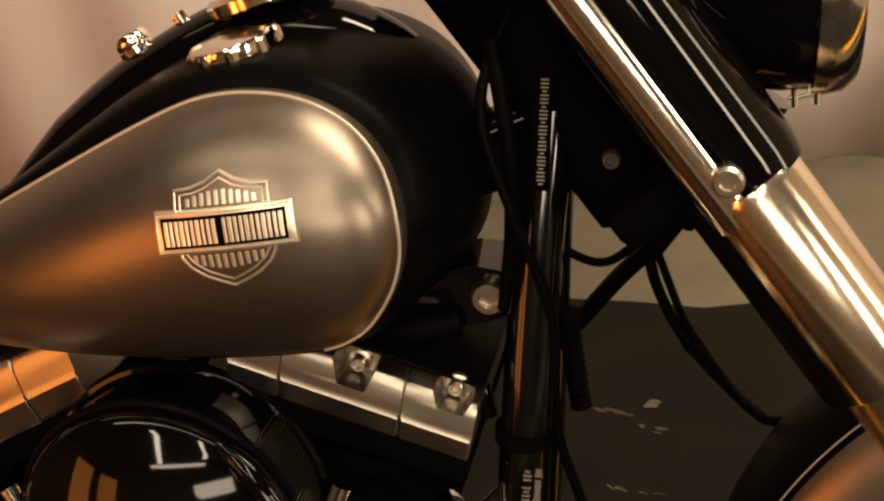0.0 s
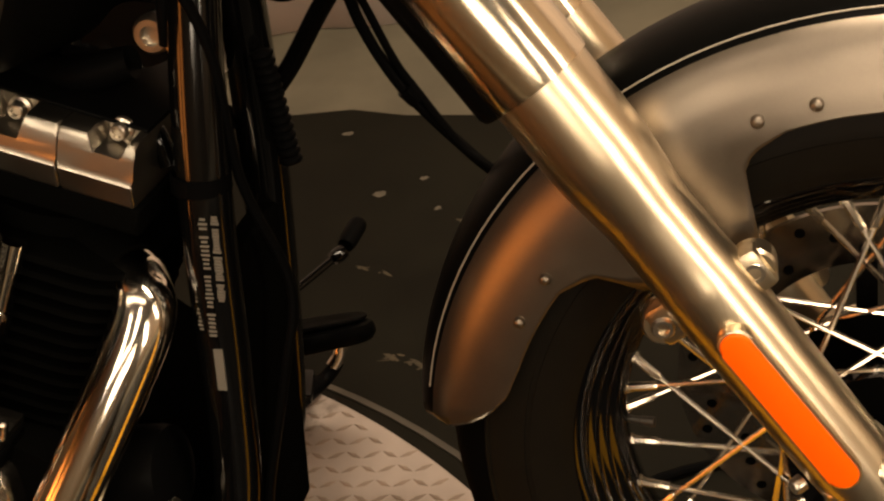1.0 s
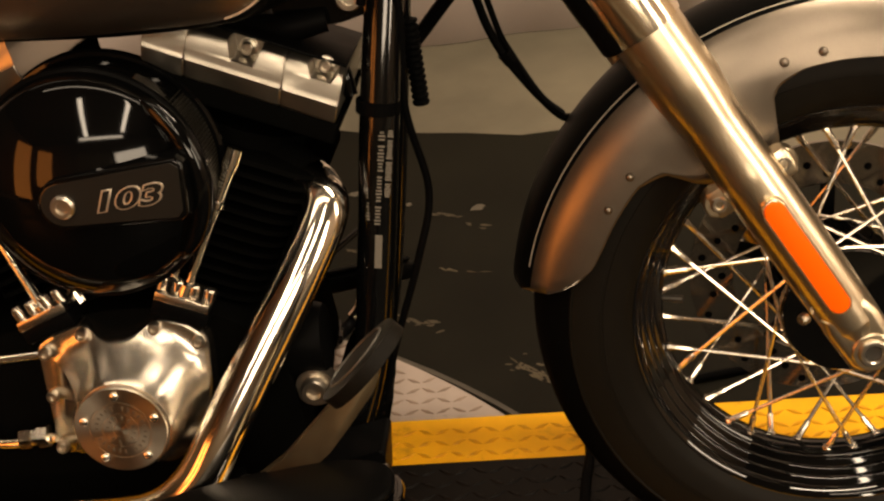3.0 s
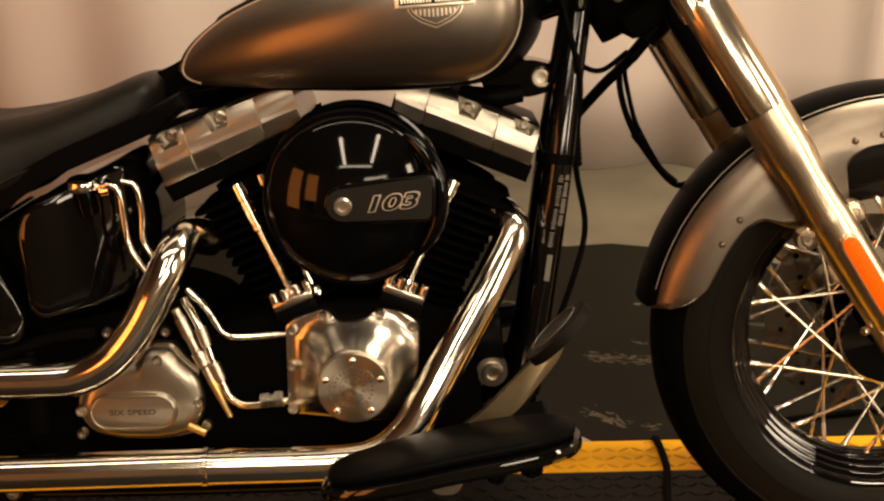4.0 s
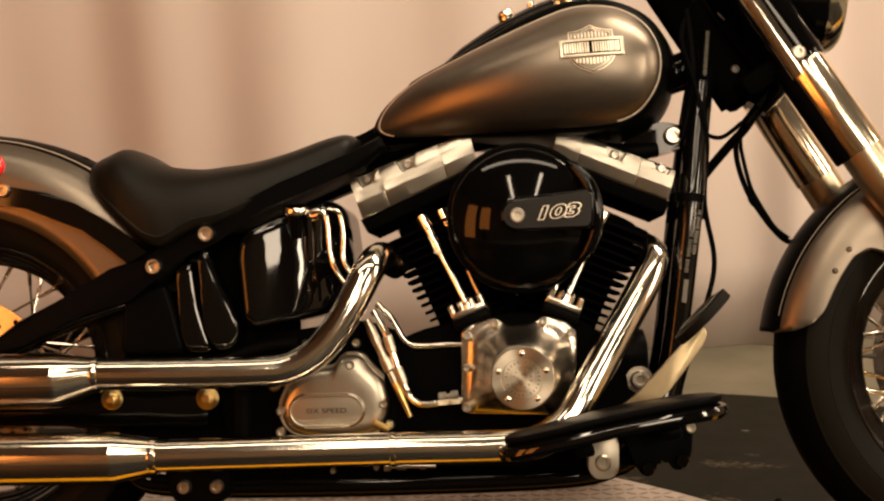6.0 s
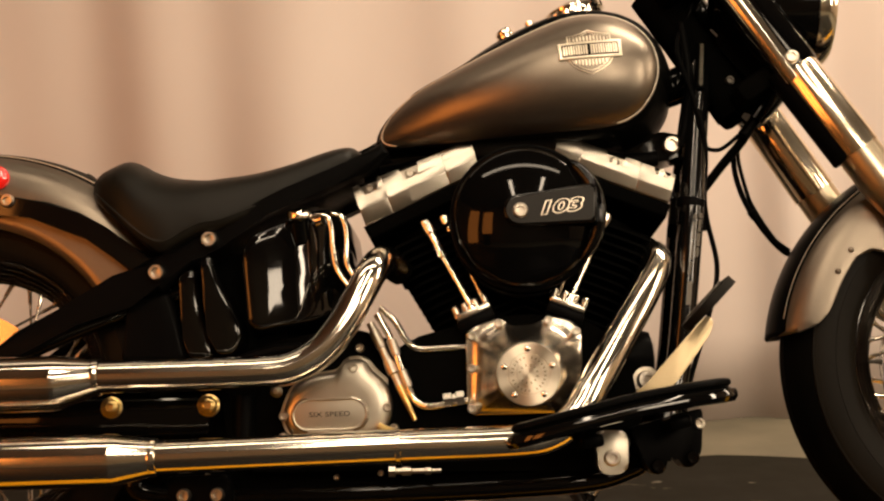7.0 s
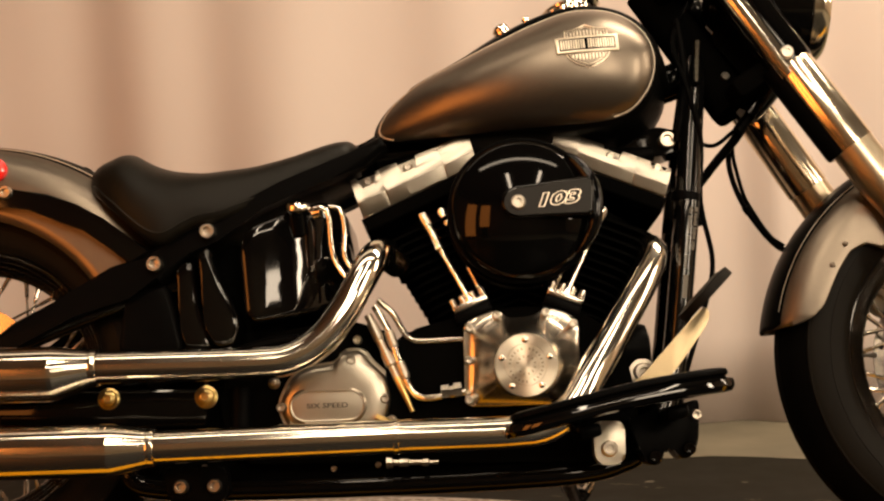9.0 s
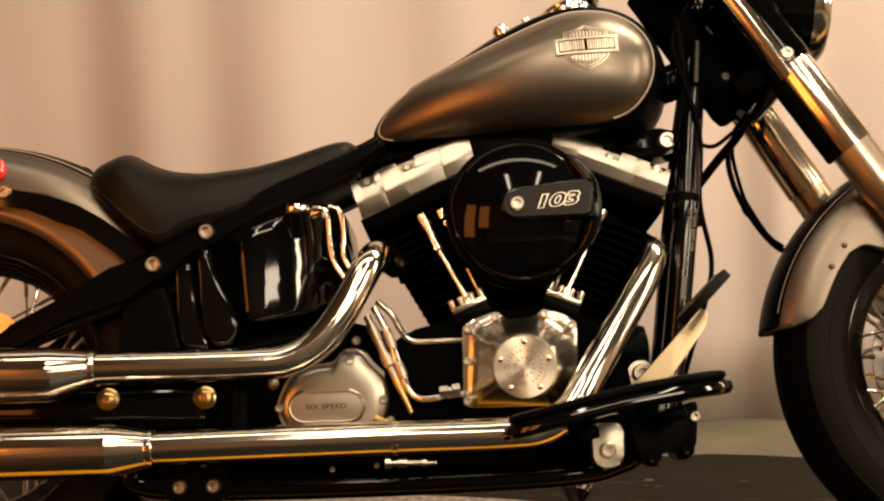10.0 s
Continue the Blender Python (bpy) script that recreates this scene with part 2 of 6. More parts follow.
def rounded(poly, rad, n=5):
    out = []
    m = len(poly)
    for i in range(m):
        p, a, b = Vector(poly[i]), Vector(poly[i - 1]), Vector(poly[(i + 1) % m])
        d1, d2 = (a - p), (b - p)
        r = min(rad, d1.length * 0.45, d2.length * 0.45)
        s, e = p + d1.normalized() * r, p + d2.normalized() * r
        for k in range(n + 1):
            t = k / n
            out.append((s * (1 - t) ** 2 + p * 2 * t * (1 - t) + e * t * t)[:])
    return out


def prism(bm, poly, y0, y1, bev=0.0, seg=3):
    """Outline in x and z, drawn out from y0 (the side away) to y1 (the near side, bevelled)."""
    a = [bm.verts.new((x, y0, z)) for x, z in poly]
    b = [bm.verts.new((x, y1, z)) for x, z in poly]
    m = len(poly)
    bm.faces.new(a)
    near = bm.faces.new(b)
    for i in range(m):
        bm.faces.new((a[i], a[(i + 1) % m], b[(i + 1) % m], b[i]))
    if bev:
        bmesh.ops.bevel(bm, geom=list(near.edges), offset=bev, segments=seg, profile=0.5, affect="EDGES", clamp_overlap=True)
    return bm


def box(bm, c, s, rot=(0, 0, 0), bev=0.003):
    m = pose(*c, *rot) @ Matrix.Diagonal((*s, 1))
    g = bmesh.ops.create_cube(bm, size=1, matrix=m)
    if bev:
        es = {e for v in g["verts"] for e in v.link_edges}
        bmesh.ops.bevel(bm, geom=list(es), offset=bev, segments=2, profile=0.5, affect="EDGES", clamp_overlap=True)
    return bm


def bolt(bm, o, r=0.008, h=0.007, ax=(0, -1, 0), n=20):
    lathe(bm, [(r * 1.05, -0.002), (r * 1.05, h * 0.55), (r * 0.85, h), (r * 0.55, h), (r * 0.48, h * 0.45), (0, h * 0.4)], o, ax, n)
    return bm


def nb():
    return bmesh.new()


def words(name, body, size, m, depth, mat, parent, fat=0.0):
    cu = bpy.data.curves.new(name, "FONT")
    cu.body, cu.size, cu.extrude, cu.bevel_depth = body, size, depth, depth * 0.3
    cu.offset = fat
    cu.align_x, cu.align_y = "CENTER", "CENTER"
    tmp = bpy.data.objects.new(name, cu)
    scene.collection.objects.link(tmp)
    me = bpy.data.meshes.new_from_object(tmp.evaluated_get(bpy.context.evaluated_depsgraph_get()))
    bpy.data.objects.remove(tmp)
    me.materials.append(mat)
    me.transform(m)
    ob = new(name, me)
    ob.parent = parent
    return ob

# ---- setting ----
ZF = -0.060  # hall floor; the raised plate lies at 0


def slab(name, poly, z0, z1, mat, label, parent=None, kind="structure"):
    bm = nb()
    a = [bm.verts.new((x, y, z0)) for x, y in poly]
    b = [bm.verts.new((x, y, z1)) for x, y in poly]
    n = len(poly)
    bm.faces.new(a), bm.faces.new(b)
    for i in range(n):
        bm.faces.new((a[i], a[(i + 1) % n], b[(i + 1) % n], b[i]))
    ob = part(name, bm, mat, parent)
    if kind:
        tagged(ob, label, kind=kind)
    return ob


X0, X1, Y0, Y1, ZC = -4.0, 5.5, -4.6, 2.4, 3.3
slab("floor", [(X0, Y0), (X1, Y0), (X1, Y1), (X0, Y1)], ZF - 0.2, ZF, M_CONCRETE, "worn beige concrete showroom floor")
slab("ceiling", [(X0, Y0), (X1, Y0), (X1, Y1), (X0, Y1)], ZC, ZC + 0.1, M_CEIL, "dark showroom ceiling")
slab("wall_north", [(X0, Y1), (X1, Y1), (X1, Y1 + 0.1), (X0, Y1 + 0.1)], ZF, ZC, M_WALL, "brown wall behind the curtain")
slab("wall_south", [(X0, Y0 - 0.1), (X1, Y0 - 0.1), (X1, Y0), (X0, Y0)], ZF, ZC, M_WALL, "brown showroom wall")
slab("wall_west", [(X0 - 0.1, Y0), (X0, Y0), (X0, Y1), (X0 - 0.1, Y1)], ZF, ZC, M_WALL, "brown showroom wall")
slab("wall_east", [(X1, Y0), (X1 + 0.1, Y0), (X1 + 0.1, Y1), (X1, Y1)], ZF, ZC, M_SIDE, "tan showroom wall")

# dark rubber mat on the concrete, scuffed, with a slightly wavy edge
edge = [(x / 10, 1.262 - 0.130 * x / 10 - 0.22 * max(0.0, x / 10 - 1.42) + 0.012 * math.sin(x * 0.9) + 0.008 * math.sin(x * 2.3)) for x in range(30, -26, -1)]
# the stretch towards -y is unseen, added to darken reflections in the bike
mat_ob = slab("rubber_mat", [(-2.5, -2.7), (3.0, -2.7)] + edge, ZF + 0.001, ZF + 0.006, M_MAT, "", kind="")
tagged(mat_ob, "scuffed black rubber floor mat on the concrete", "mat")

# worn ring let into the floor round the platform
bm = nb()
lathe(bm, [(1.111, 0.0), (1.111, 0.0018), (1.119, 0.0018), (1.119, 0.0)], (0.5, -0.5, ZF + 0.006), (0, 0, 1), 120)
tagged(part("floor_ring", bm, M_RING), "thin worn metal ring in the floor round the platform", "trim ring")

# flecks of paint lying on the mat, and rubbed scuff marks
random.seed(5)
for x, y, s in ((0.909, 1.087, 0.012), (1.065, 0.941, 0.010), (1.001, 0.908, 0.016), (1.10, 0.86, 0.009), (1.42, 0.80, 0.012), (1.22, 0.834, 0.018)):
    bm = nb()
    n = 11
    ring = [bm.verts.new((x + s * random.uniform(0.4, 1.1) * math.cos(2 * math.pi * k / n), y + 0.6 * s * random.uniform(0.4, 1.1) * math.sin(2 * math.pi * k / n), ZF + 0.0066)) for k in range(n)]
    top = bm.verts.new((x, y, ZF + 0.0069))
    for k in range(n):
        bm.faces.new((ring[k], ring[(k + 1) % n], top))
    tagged(part("paint_fleck", bm, M_FLECK), "pale beige fleck of dried paint on the mat", "debris", "flecks on the mat")
for x0, y0, x1, y1, w, n in ((1.135, 0.83, 1.19, 0.81, 0.006, 10), (1.20, 0.786, 1.25, 0.768, 0.006, 8), (1.075, 0.545, 1.18, 0.506, 0.012, 26), (1.295, 0.60, 1.40, 0.58, 0.022, 60), (1.39, 0.585, 1.455, 0.57, 0.012, 18), (1.27, 0.42, 1.345, 0.365, 0.020, 44), (1.36, 0.365, 1.40, 0.36, 0.008, 8), (1.385, 0.655, 1.41, 0.635, 0.005, 6), (1.52, 0.62, 1.60, 0.60, 0.008, 12), (1.15, 0.66, 1.24, 0.64, 0.006, 9), (0.98, 0.74, 1.06, 0.71, 0.006, 8)):
    bm = nb()
    a, b = Vector((x0, y0, 0)), Vector((x1, y1, 0))
    side = Vector((-(b - a).y, (b - a).x, 0)).normalized()
    for k in range(n):
        c = a.lerp(b, random.random()) + side * random.gauss(0, 0.45) * w
        ln, wd, turn_f = random.uniform(0.003, 0.013), random.uniform(0.0008, 0.0032), random.gauss(0, 0.35)
        u = ((b - a).normalized() + side * turn_f).normalized()
        v = Vector((-u.y, u.x, 0))
        ring = []
        for e in range(7):
            t = 2 * math.pi * e / 7
            q = c + u * ln * math.cos(t) * random.uniform(0.6, 1.1) + v * wd * math.sin(t) * random.uniform(0.6, 1.1)
            ring.append(bm.verts.new((q.x, q.y, ZF + 0.0063 + 0.00002 * (k % 20))))
        bm.faces.new(ring)
    tagged(part("scuff_mark", bm, M_SCUFF), "rubbed yellowish scuff mark on the black mat", "scuff", "scuffs on the mat")


# ---- curtain: hanging pleated cloth ----
def curtain():
    bm = nb()
    nx, nz = 520, 14
    rng = random.Random(11)
    folds = [(rng.uniform(-4, 5.5), rng.uniform(0.035, 0.20), rng.uniform(-0.05, 0.075)) for _ in range(56)]
    folds = [(c, s, a * (0.3 if 1.0 < c < 2.0 else 1.0)) for c, s, a in folds] + [(1.69, 0.075, 0.07), (1.55, 0.08, -0.012), (0.05, 0.16, 0.05)]

    def depth(x, z):
        w = 0.55 + 0.45 * (1 - z / 3.3)
        d = sum(a * math.exp(-((x - c - 0.02 * math.sin(z * 1.3 + c)) / s) ** 2) for c, s, a in folds)
        return w * d + 0.012 * math.sin(x * 9 + math.sin(z)) + 0.006 * math.sin(x * 23 + 1.3 * z)

    rows = []
    for j in range(nz + 1):
        f = j / nz
        row = []
        for i in range(nx + 1):
            x = -3.9 + 9.3 * i / nx
            z = ZF + 0.0008 + 0.001 * (1 - f) * (1 + math.sin(x * 3.1) * 0.7 + 0.3 * math.sin(x * 11)) + f * 3.28
            row.append(bm.verts.new((x, 1.405 + 0.10 * x - depth(x, z), z)))
        rows.append(row)
    for a, b in zip(rows, rows[1:]):
        for i in range(nx):
            bm.faces.new((a[i], a[i + 1], b[i + 1], b[i]))
    ob = part("curtain", bm, M_CURTAIN, sharp=180)
    so = ob.modifiers.new("thickness", "SOLIDIFY")
    so.thickness, so.offset = 0.004, 1
    tagged(ob, "pleated beige grey cloth curtain hanging to the floor", "curtain")


curtain()

# ---- raised tread plate: round sheet, grey behind and black in front, black lane, yellow edge strips ----
C0, CR = (0.5, -0.5), 1.066
turn = new("display_platform")
tagged(turn, "raised tread-plate platform with a black lane between yellow strips", "platform")


def ring_pts(y_from, y_to, n=40):
    pts = []
    for k in range(n + 1):
        y = y_from + (y_to - y_from) * k / n
        pts.append((C0[0] + math.sqrt(max(0, CR * CR - (y - C0[1]) ** 2)), y))
    return pts


YA, YB = 0.158, 0.240
far_top = C0[1] + CR - 1e-4
arc = ring_pts(YB, far_top)
left = [(2 * C0[0] - x, y) for x, y in reversed(arc)]
slab("grey_plate", arc + left[1:], ZF + 0.006, -0.0015, M_PLATE, "", turn, kind="")
arc2 = ring_pts(-YB, C0[1] - CR + 1e-4)
left2 = [(2 * C0[0] - x, y) for x, y in reversed(arc2)]
slab("black_plate", arc2 + left2[1:], ZF + 0.006, -0.0015, M_TRACK, "", turn, kind="")
slab("black_lane", [(-1.6, -YA), (2.9, -YA), (2.9, YA), (-1.6, YA)], ZF + 0.006, 0, M_TRACK, "", turn, kind="")
slab("yellow_strip", [(-1.6, YA + 0.0005), (2.9, YA + 0.0005), (2.9, YB), (-1.6, YB)], ZF + 0.006, 0.0004, M_YELLOW, "", turn, kind="")
slab("yellow_strip", [(-1.6, -YB), (2.9, -YB), (2.9, -YA - 0.0005), (-1.6, -YA - 0.0005)], ZF + 0.006, 0.0004, M_YELLOW, "", turn, kind="")


def treads(name, inside, x0, x1, y0, y1, z, mat):
    """Raised lozenges of the tread plate, turned crosswise in turn."""
    verts, faces = [], []
    step = 0.0215
    for i in range(int((x1 - x0) / step)):
        for j in range(int((y1 - y0) / step) + 1):
            x, y = x0 + i * step, y0 + j * step
            if not inside(x, y):
                continue
            a = radians(28 if (i + j) % 2 else -28)
            c, s, h = math.cos(a), math.sin(a), 0.0016
            b = len(verts)
            for u, v, w in ((-0.0125, 0, 0), (0, -0.0036, 0), (0.0125, 0, 0), (0, 0.0036, 0), (-0.0075, 0, h), (0, -0.0016, h), (0.0075, 0, h), (0, 0.0016, h)):
                verts.append((x + u * c - v * s, y + u * s + v * c, z + w - (0.0003 if w == 0 else 0)))
            for k in range(4):
                faces.append((b + k, b + (k + 1) % 4, b + 4 + (k + 1) % 4, b + 4 + k))
            faces.append((b + 4, b + 5, b + 6, b + 7))
    me = bpy.data.meshes.new(name)
    me.from_pydata(verts, [], faces)
    me.materials.append(mat)
    ob = new(name, me)
    ob.parent = turn
    ob["kind"] = "stuff"


treads("grey_tread", lambda x, y: y > YB + 0.006 and (x - C0[0]) ** 2 + (y - C0[1]) ** 2 < (CR - 0.008) ** 2, 0.0, 1.5, 0.0, 0.62, -0.0015, M_PLATE_WORN)
treads("black_tread", lambda x, y: y < -YB - 0.006 and (x - C0[0]) ** 2 + (y - C0[1]) ** 2 < (CR - 0.008) ** 2, 0.0, 1.6, -0.75, 0.0, -0.0015, M_TRACK)
treads("black_tread", lambda x, y: abs(y) < YA - 0.008, 0.2, 2.3, -0.16, 0.16, 0, M_TRACK)
treads("yellow_tread", lambda x, y: YA + 0.01 < y < YB - 0.008, 0.0, 2.6, 0.0, 0.24, 0.0004, M_YELLOW_WORN)
treads("yellow_tread", lambda x, y: YA + 0.01 < -y < YB - 0.008, 0.0, 2.6, -0.24, 0.0, 0.0004, M_YELLOW_WORN)

bm = nb()
tube(bm, [(2.6, 0.42, ZF + 0.012), (1.9, 0.40, ZF + 0.012), (1.5, 0.34, ZF + 0.012), (1.39, 0.285, ZF + 0.014), (1.367, 0.255, ZF + 0.03), (1.366, 0.236, 0.006), (1.371, 0.16, 0.006), (1.362, 0.10, 0.006), (1.352, -0.02, 0.006), (1.37, -0.16, 0.006), (1.42, -0.25, 0.0), (1.50, -0.42, ZF + 0.013), (1.62, -0.75, ZF + 0.012)], 0.006, 10)
tagged(part("power_cable", bm, M_HOSE), "black rubber power cable lying across the platform", "cable")

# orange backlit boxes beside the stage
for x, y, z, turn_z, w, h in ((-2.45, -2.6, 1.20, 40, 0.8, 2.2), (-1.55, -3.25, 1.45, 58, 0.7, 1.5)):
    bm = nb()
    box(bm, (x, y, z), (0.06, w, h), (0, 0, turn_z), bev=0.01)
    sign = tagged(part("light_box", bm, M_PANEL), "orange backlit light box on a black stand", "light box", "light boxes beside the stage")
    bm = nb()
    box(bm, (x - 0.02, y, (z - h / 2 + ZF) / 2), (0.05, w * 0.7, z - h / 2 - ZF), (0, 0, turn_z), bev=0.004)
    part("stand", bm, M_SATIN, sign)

# ---- motorcycle, leaning on its side stand; x forward, right side towards -y ----
LEAN = 12.24
bike = new("motorcycle")
bike.matrix_world = pose(0, 0, 0, -LEAN, 0, 0)
tagged(bike, "charcoal grey and black cruiser motorcycle leaning on its side stand", "motorcycle")
R_SIDE = (0, -1, 0)
FX, FZ = 1.634, 0.310  # front axle
RX, RZ = 0.062, 0.310  # rear axle


# -- wheels --
def wheel(name, cx, cz, tyre_r, half_w, rim_r):
    bm = nb()
    ribs = [(c + 0.0065 * math.cos(radians(a)), -0.047 - 0.0065 * math.sin(radians(a))) for c in (0.0335, 0.0475, 0.0605) for a in (180, 150, 120, 90, 60, 30, 0)]
    lathe(bm, [(0.0, -0.075), (0.022, -0.075), (0.024, -0.058)] + ribs + [(0.068, -0.036), (0.03, -0.03), (0.026, 0), (0.03, 0.03), (0.068, 0.036), (0.066, 0.048), (0.024, 0.05), (0.022, 0.075), (0, 0.075)], (cx, 0, cz), R_SIDE, 40)
    hub = part(name, bm, M_GLOSS, bike, "black spoked wheel with a wide tyre")
    # tyre: rounded tread, flat sidewall with moulded rings, shoulder grooves
    prof = [(rim_r - 0.004, 0.80), (rim_r + 0.004, 0.90), (rim_r + 0.012, 0.96), (rim_r + 0.030, 1.0), (rim_r + 0.0302, 0.985), (rim_r + 0.034, 0.985), (rim_r + 0.0342, 1.0), (rim_r + 0.052, 0.99),
            (tyre_r - 0.0375, 0.945), (tyre_r - 0.0362, 0.965), (tyre_r - 0.0345, 0.960), (tyre_r - 0.0335, 0.915), (tyre_r - 0.0295, 0.88), (tyre_r - 0.018, 0.74), (tyre_r - 0.009, 0.56), (tyre_r - 0.003, 0.32), (tyre_r - 0.0025, 0.30), (tyre_r - 0.008, 0.295), (tyre_r - 0.008, 0.25), (tyre_r - 0.0022, 0.245), (tyre_r, 0.04)]
    full = [(r, -w * half_w) for r, w in prof] + [(r, w * half_w) for r, w in reversed(prof)]
    bm = nb()
    lathe(bm, full + [full[0]], (cx, 0, cz), R_SIDE, 96)
    tyre = part("tyre", bm, M_RUBBER, hub, "black rubber tyre with moulded sidewall rings")
    # tread faces get a darker rubber: their shade is put into the colour
    tyre.data.materials.append(M_TREAD_SHADE)
    for p in tyre.data.polygons:
        if math.hypot(p.center.x - cx, p.center.z - cz) > tyre_r - 0.034:
            p.material_index = 1
    # rim
    w = half_w * 0.78
    rp = [(rim_r + 0.006, w), (rim_r + 0.006, w * 1.06), (rim_r - 0.002, w * 1.08), (rim_r - 0.007, w * 1.0)] + [c for k in range(4) for c in ((rim_r - 0.008 - 0.007 * k, w * (0.95 - 0.17 * k)), (rim_r - 0.0095 - 0.007 * k, w * (0.91 - 0.17 * k)), (rim_r - 0.0100 - 0.007 * k, w * (0.85 - 0.17 * k)), (rim_r - 0.0115 - 0.007 * k, w * (0.82 - 0.17 * k)))] + [(rim_r - 0.036, w * 0.2), (rim_r - 0.037, 0.0)]
    rp = rp + [(r, -q) for r, q in reversed(rp[:-1])]
    inner = [(rim_r - 0.02, -w * 0.3), (rim_r - 0.02, w * 0.3)]
    bm = nb()
    lathe(bm, rp + inner + [rp[0]], (cx, 0, cz), R_SIDE, 96)
    part("rim", bm, M_GLOSS, hub, "gloss black wheel rim")
    # spokes, crossed; nipple at the outer end
    sm = nb()
    ri, ro = 0.068, rim_r - 0.034

    def ends(k):
        side = -1 if k % 4 < 2 else 1
        skew = radians(80) if k % 4 in (0, 3) else radians(-80)
        ao = 2 * math.pi * k / 40 + radians(14.7)
        ah = ao + skew
        return Vector((ri * math.cos(ah), side * 0.042, ri * math.sin(ah))), Vector((ro * math.cos(ao), side * 0.008, ro * math.sin(ao)))

    a, b = ends(0)
    ln = (b - a).length
    tube(sm, [(0, 0, 0), (0, 0, ln - 0.024)], 0.0022, 8, 1)
    lathe(sm, [(0.0022, ln - 0.026), (0.0033, ln - 0.024), (0.0037, ln - 0.004), (0.0052, ln - 0.003), (0.0052, ln + 0.004), (0, ln + 0.005)], (0, 0, 0), (0, 0, 1), 8)
    first = part("spoke", sm, M_SPOKE, hub)
    for k in range(40):
        a, b = ends(k)
        m = Matrix.Translation(Vector((cx, 0, cz)) + a) @ (b - a).to_track_quat("Z", "Y").to_matrix().to_4x4()
        ob = first if k == 0 else first.copy()
        if k:
            scene.collection.objects.link(ob)
        ob.matrix_basis = m
    # valve stem
    bm = nb()
    a = radians(178)
    lathe(bm, [(0.003, 0), (0.003, 0.012), (0.004, 0.012), (0.004, 0.022), (0, 0.023)], (cx + (rim_r - 0.036) * math.cos(a), 0, cz + (rim_r - 0.036) * math.sin(a)), (-math.cos(a), -0.25, -math.sin(a)), 12)
    part("valve", bm, M_GREY, hub)
    return hub


def disc(hub, cx, cz, y, r, mat, inner=0.68):
    bm = nb()
    lathe(bm, [(r * inner, -0.0025), (r, -0.0025), (r, 0.0025), (r * inner, 0.0025), (r * inner, -0.0025)], (cx, y, cz), R_SIDE, 72)
    d = part("brake_disc", bm, mat, hub, "drilled steel brake disc")
    for k in range(5):
        a = 2 * math.pi * k / 5 + 0.3
        bm = nb()
        box(bm, (cx + r * 0.52 * math.cos(a), y, cz + r * 0.52 * math.sin(a)), (r * 0.5, 0.004, 0.016), (0, -math.degrees(a), 0), 0.001)
        part("disc_arm", bm, M_SATIN, hub)
    # no real holes: black spots on both faces paint the dark of the drillings
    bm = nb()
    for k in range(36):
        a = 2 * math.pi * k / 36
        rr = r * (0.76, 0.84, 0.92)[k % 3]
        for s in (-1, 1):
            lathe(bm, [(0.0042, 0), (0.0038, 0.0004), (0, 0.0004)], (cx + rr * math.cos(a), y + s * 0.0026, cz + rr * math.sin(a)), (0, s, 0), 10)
    part("hole_shade_spot", bm, M_DEAD_BLACK, hub)["kind"] = "stuff"


fw = wheel("front_wheel", FX, FZ, 0.317, 0.066, 0.219)
disc(fw, FX, FZ, 0.062, 0.146, M_DISC)
rw = wheel("rear_wheel", RX, RZ, 0.317, 0.072, 0.219)
disc(rw, RX, RZ, -0.070, 0.127, M_DISC_BRIGHT, 0.58)
bm = nb()
box(bm, (1.525, 0.085, 0.445), (0.07, 0.05, 0.11), (0, 38, 0), 0.012)
box(bm, (1.53, 0.058, 0.45), (0.05, 0.02, 0.085), (0, 38, 0), 0.006)
part("brake_caliper", bm, M_CAST, bike, "grey cast front brake caliper")


# -- fenders: swept shell with a valance, polar round the axle --
def fender(name, cx, cz, r_out, half, a0, a1, inner, label, end_soft):
    """inner(a): radius of the valance's lower edge at the angle a (degrees)."""
    bm = nb()
    n, rows = 110, []
    for k in range(n + 1):
        a = a0 + (a1 - a0) * k / n
        tail = min(1.0, (k + 0.6) / end_soft, (n - k + 0.6) / end_soft)
        ri = r_out - (r_out - inner(a)) * math.sqrt(max(0.03, 1 - (1 - tail) ** 2))
        w = half
        crown = [(r_out, 0.0), (r_out - 0.001, 0.25), (r_out - 0.006, 0.5), (r_out - 0.016, 0.72), (r_out - 0.030, 0.88), (r_out - 0.048, 0.965), (r_out - 0.065, 1.0)]
        q_end = float(np.interp(r_out - ri, [r_out - c[0] for c in crown], [c[1] for c in crown]))
        sec = [(max(r, ri), min(q, q_end) * w) for r, q in crown]
        for q in (0.25, 0.5, 0.75, 1.0):
            sec.append(((r_out - 0.065) * (1 - q) + ri * q, w * (1.0 + 0.01 * q)) if ri < r_out - 0.065 else (ri, q_end * w))
        full = [(r, -y) for r, y in reversed(sec)] + sec[1:]
        c, s = math.cos(radians(a)), math.sin(radians(a))
        rows.append([bm.verts.new((cx + r * c, y, cz + r * s)) for r, y in full])
    for p, q in zip(rows, rows[1:]):
        for i in range(len(p) - 1):
            bm.faces.new((p[i], p[i + 1], q[i + 1], q[i]))
    ob = part(name, bm, M_DENIM, bike, label, sharp=60)
    so = ob.modifiers.new("thickness", "SOLIDIFY")
    so.thickness, so.offset = 0.003, 0
    return ob


def lookup(table):
    xs, ys = [t[0] for t in table], [t[1] for t in table]
    return lambda a: float(np.interp(a, xs, ys))


